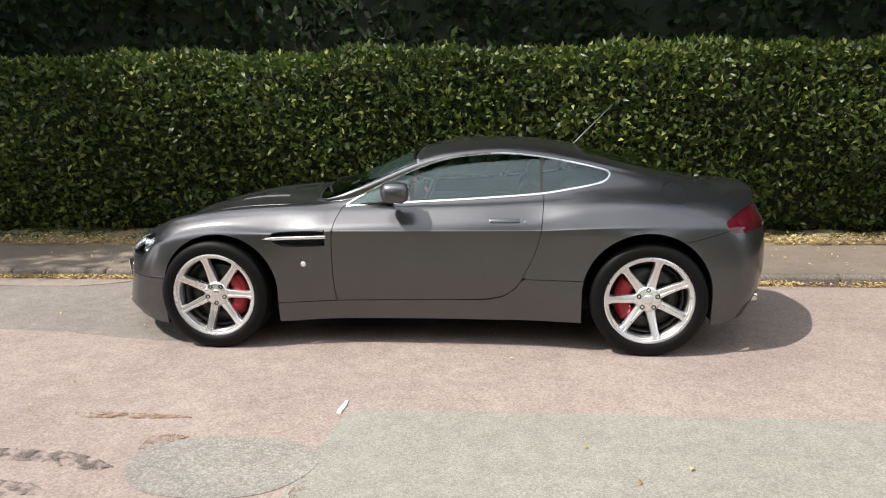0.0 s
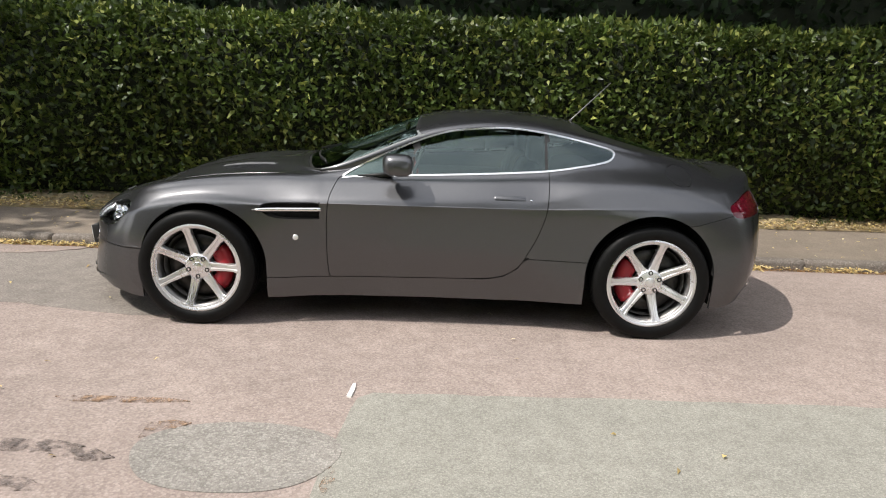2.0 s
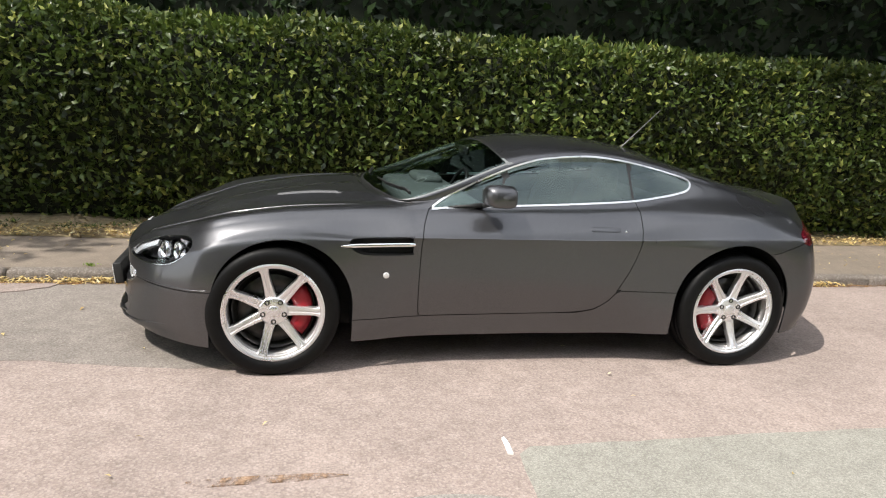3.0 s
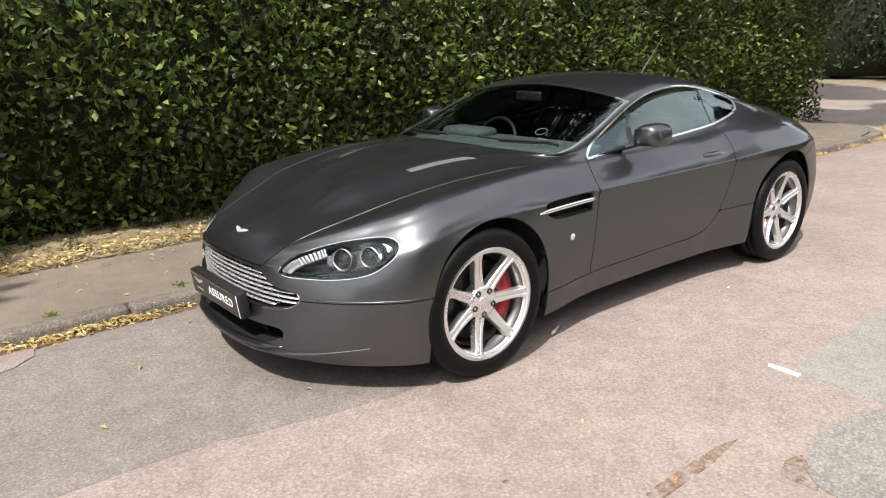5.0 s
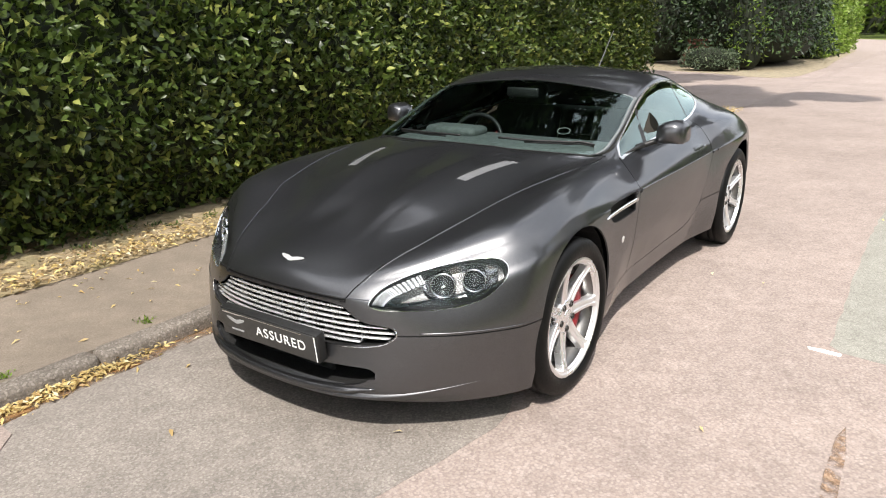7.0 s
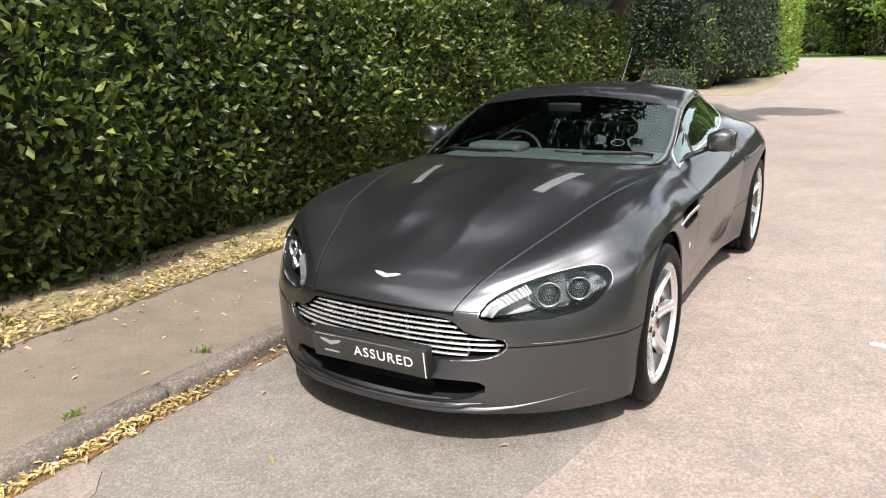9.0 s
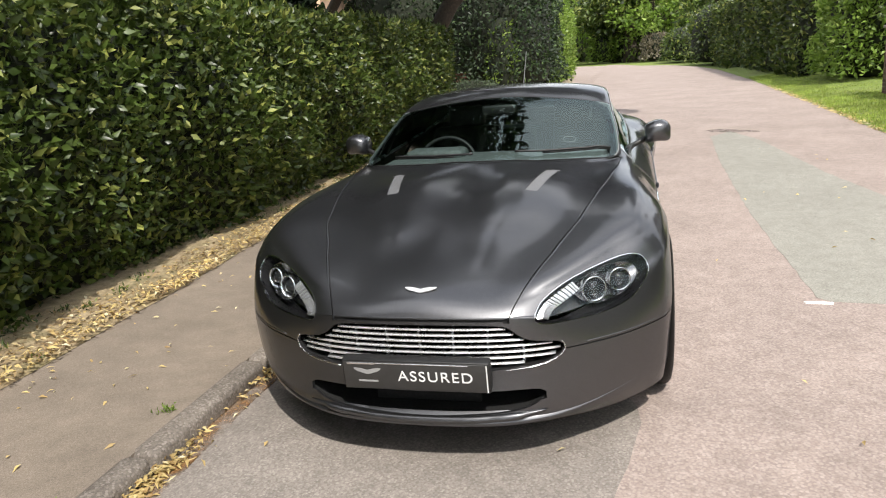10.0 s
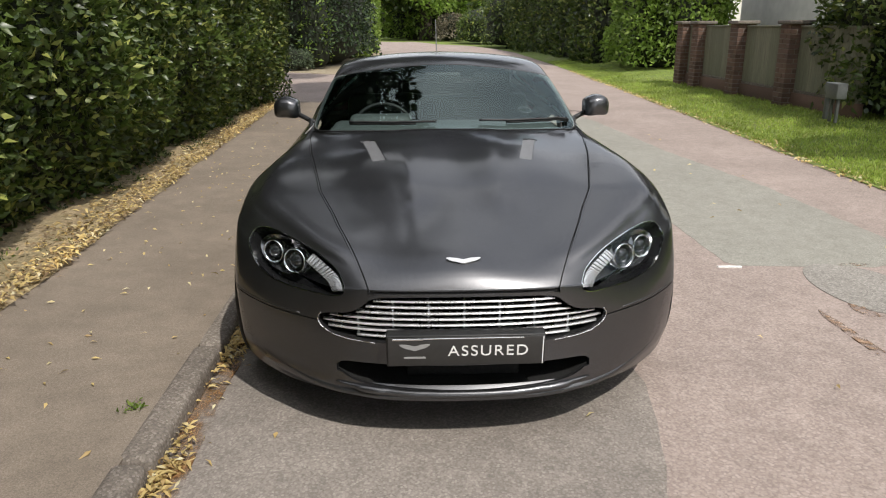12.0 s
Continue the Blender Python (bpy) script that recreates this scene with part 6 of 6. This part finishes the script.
def pier(x, y, z0, courses):
    top = tagged(empty("brick_pier", (x, y, z0)), "brown brick fence pier with a stone cap", "pier", "fence piers")
    part("mortar", box((.315, .315, courses * .075), (0, 0, courses * .0375)), MORTAR, top, "", False)
    bm = box((.214, .1025, .064), (0, 0, 0), .004, segments=1)
    mesh = None
    for c in range(courses):
        for k in range(4):
            m = Matrix.Translation((0, 0, .04 + c * .075)) @ Matrix.Rotation(math.pi / 2 * (k + .0), 4, "Z") @ Matrix.Translation((-.0575 if c % 2 == 0 else .0575, -.1145, 0))
            if mesh is None:
                ob = part("brick", bm, BRICK, top, "", False)
                ob.matrix_local = m
                mesh = ob.data
            else:
                share("brick", mesh, m, top)
    part("cap", box((.42, .42, .06), (0, 0, courses * .075 + .03), .012), KERB, top, "pale stone cap")
    return top


first_pier = pier(8.55, -5.85, .12, 17)
PIERS = [8.55, 10.45, 12.35, 13.25]
for x in PIERS[1:]:
    copy_thing(first_pier, pose(x, -5.85, .12))
panels = [(6.6, 8.39), (8.71, 10.29), (10.61, 12.19), (12.51, 13.09)]
for a, b in panels:
    fence = tagged(empty("fence_panel", ((a + b) / 2, -5.87, .12)), "weathered grey-green vertical board fence panel between brick piers", "fence", "fence panels")
    w = b - a
    part("gravel_board", box((w, .05, .04), (0, 0, .258), .006), KERB, fence, "pale gravel board")
    part("foundation", box((w, .1, .24), (0, 0, .118), .006), BRICK, fence, "low brick plinth")
    part("rail", box((w, .05, .05), (0, -.04, .5), .006), BOARD, fence)
    part("rail", box((w, .05, .05), (0, -.04, 1.0), .006), BOARD, fence)
    part("capping", box((w, .07, .03), (0, 0, 1.24), .006), BOARD, fence)
    n = max(2, int(w / .125))
    mesh = None
    for k in range(n):
        m = pose(-w / 2 + (k + .5) * w / n, rng.normal(0, .003), .755, 0, 0, 4)
        if mesh is None:
            ob = part("board", box((w / n * 1.04, .02, .95), (0, 0, 0), .004, segments=1), BOARD, fence, "", False)
            ob.matrix_local = m
            mesh = ob.data
        else:
            share("board", mesh, m, fence)
cabinet = tagged(empty("meter_box", (6.15, -5.25, .2)), "small grey utility box on two short posts", "utility box")
part("body", box((.26, .14, .2), (0, 0, .38), .012), UTIL, cabinet)
for x in (-.07, .07):
    part("post", box((.035, .035, .32), (x, 0, .14), .004), UTIL, cabinet)
post = tagged(empty("marker_post", (6.42, -5.3, .2)), "short grey marker post with a plate", "post")
part("post", box((.05, .05, .34), (0, 0, .16), .006), UTIL, post)
part("plate", box((.16, .03, .14), (0, 0, .4), .008), UTIL, post)


def house(name, x, y, w, d, h, wall, ridge, label, gable_x=True, windows=()):
    top = tagged(empty(name, (x, y, 0)), label, "house")
    part("wall", box((w, d, h), (0, 0, h / 2)), wall, top, "", False)
    v = [(-w / 2 - .3, -d / 2 - .3, h), (w / 2 + .3, -d / 2 - .3, h), (w / 2 + .3, d / 2 + .3, h), (-w / 2 - .3, d / 2 + .3, h)]
    r = [(0, -d / 2 - .3, ridge), (0, d / 2 + .3, ridge)] if gable_x else [(-w / 2 - .3, 0, ridge), (w / 2 + .3, 0, ridge)]
    f = [(0, 4, 5, 3), (4, 1, 2, 5), (0, 1, 4), (2, 3, 5), (3, 2, 1, 0)] if gable_x else [(0, 1, 5, 4), (2, 3, 4, 5), (0, 4, 3), (1, 2, 5), (3, 2, 1, 0)]
    from_lists("roof", v + r, f, ROOFTILE, top, "brown tiled roof")
    for wx, wy, wz, ww, wh, turn in windows:
        win = part("window", box((ww, .06, wh), (0, 0, 0), .01), WHITE, top, "white framed window")
        win.matrix_local = pose(wx, wy, wz, 0, 0, turn)
        part("pane", box((ww - .14, .075, wh - .14), (0, 0, 0)), BLACK, win, "dark window pane", False)
    return top


house("white_house", 31.0, -13.9, 8.0, 6.4, 4.6, RENDERWHITE, 7.0, "white rendered house behind the fence", True, [(-4.0, -.6, 2.4, 1.2, 1.1, 90)])
house("grey_house", 15.6, -14.0, 9.0, 8.0, 5.2, RENDERGREY, 7.2, "grey rendered house behind the fence", True, [(-1.5, 4.0, 3.2, 1.2, 1.1, 0), (2.4, 4.0, 3.2, 1.2, 1.1, 0), (-4.5, 0, 3.2, 1.2, 1.1, 90)])
house("peach_house", 27.0, 14.0, 9.0, 8.0, 4.8, RENDERPEACH, 7.6, "peach rendered house beyond the hedge", False, [(-4.5, 0, 3.4, 1.3, 1.2, 90)])

# ---- fallen leaves ----
rng = np.random.RandomState(31)
n = 13000
x = rng.uniform(-9, 10.4, n)
e = np.interp(x, [-9, -.8, .6, 4, 8, 10.6], [2.22, 2.24, 2.28, 2.42, 2.56, 2.62])
clump = np.array([noise.noise((a * 1.3, 4.0, 0)) + .6 * noise.noise((a * 4.1, 9.0, 0)) for a in x])
P = np.stack([x, e + np.abs(rng.normal(0, .32, n) * (1 + .9 * clump)) - .05 + .05 * clump, FOOT_Z + .02 + rng.uniform(0, .05, n)], 1)
leaves("leaf_litter", P[:5200], rng.normal(0, 1, (5200, 3)), .05, .018, BROWNLEAF, "dry brown leaves on the verge under the hedge", "leaves", seed=32, flat=True)
P[8200:, 1] = e[8200:] + (P[8200:, 1] - e[8200:]) * .55 - .02
leaves("yellow_leaf_litter", P[8200:], rng.normal(0, 1, (n - 8200, 3)), .052, .019, DRYLEAF, "fallen yellow leaves on the verge under the hedge", "leaves", seed=33, flat=True)
n = 12000
x = rng.uniform(-7, 9.8, n)
keep = np.sin(x * 2.1) + np.sin(x * 5.3 + 1) + rng.normal(0, .6, n) > .1 - .9 * (x < -.3)
x = x[keep]
P = np.stack([x, 1.05 - np.abs(rng.normal(0, .05, len(x))), -.036 + rng.uniform(0, .035, len(x))], 1)
leaves("gutter_leaves", P, rng.normal(0, 1, (len(x), 3)), .044, .014, DRYLEAF, "yellow leaves lying in the gutter", "leaves", seed=34, flat=True)
n = 300
P = np.stack([rng.uniform(-3, 9, n), 1.2 + 1.1 * rng.uniform(0, 1, n), np.full(n, FOOT_Z + .008)], 1)
leaves("pavement_leaves", P, rng.normal(0, 1, (n, 3)), .042, .013, DRYLEAF, "single yellow leaves scattered on the pavement", "leaves", seed=35, flat=True)
n = 420
P = np.stack([10.9 + rng.normal(0, .35, n), 1.25 + rng.normal(0, .18, n), np.full(n, -.033)], 1)
leaves("leaf_pile", P, rng.normal(0, 1, (n, 3)), .06, .025, DRYLEAF, "pile of yellow leaves at the driveway corner", "leaves", seed=36, flat=True)
n = 40
P = np.stack([rng.uniform(-2, 7, n), rng.uniform(-3, .9, n), np.full(n, .014)], 1)
leaves("road_leaves", P, rng.normal(0, 1, (n, 3)), .04, .016, DRYLEAF, "few small leaves on the road", "leaves", seed=37, flat=True)
sprigs = [(-.62, 1.225), (-1.35, 1.2), (-.15, 2.35), (1.6, 2.5), (-1.3, 2.4)]
P = np.concatenate([np.array((x, y, FOOT_Z + .005)) + rng.normal(0, .022, (40, 3)) * (1, 1, .1) for x, y in sprigs])
leaves("weeds", P, np.tile((0, 0, 1.0), (len(P), 1)), .026, .009, SUNLEAF, "small green weeds at the kerb edge", "weeds", spread=.6, seed=38)
at = np.stack([rng.uniform(-6, 8, 70), rng.uniform(.12, .55, 70)], 1)
P = np.concatenate([np.array((x, np.interp(x, [-9, -.8, .6, 4, 8], [2.22, 2.24, 2.28, 2.42, 2.56]) + d, FOOT_Z + .045)) + rng.normal(0, .045, (26, 3)) * (1, .7, .12) for x, d in at])
leaves("verge_weeds", P, np.tile((0, 0, .7), (len(P), 1)), .038, .012, LAUREL, "low green weeds among the litter under the hedge", "weeds", spread=.7, seed=39)
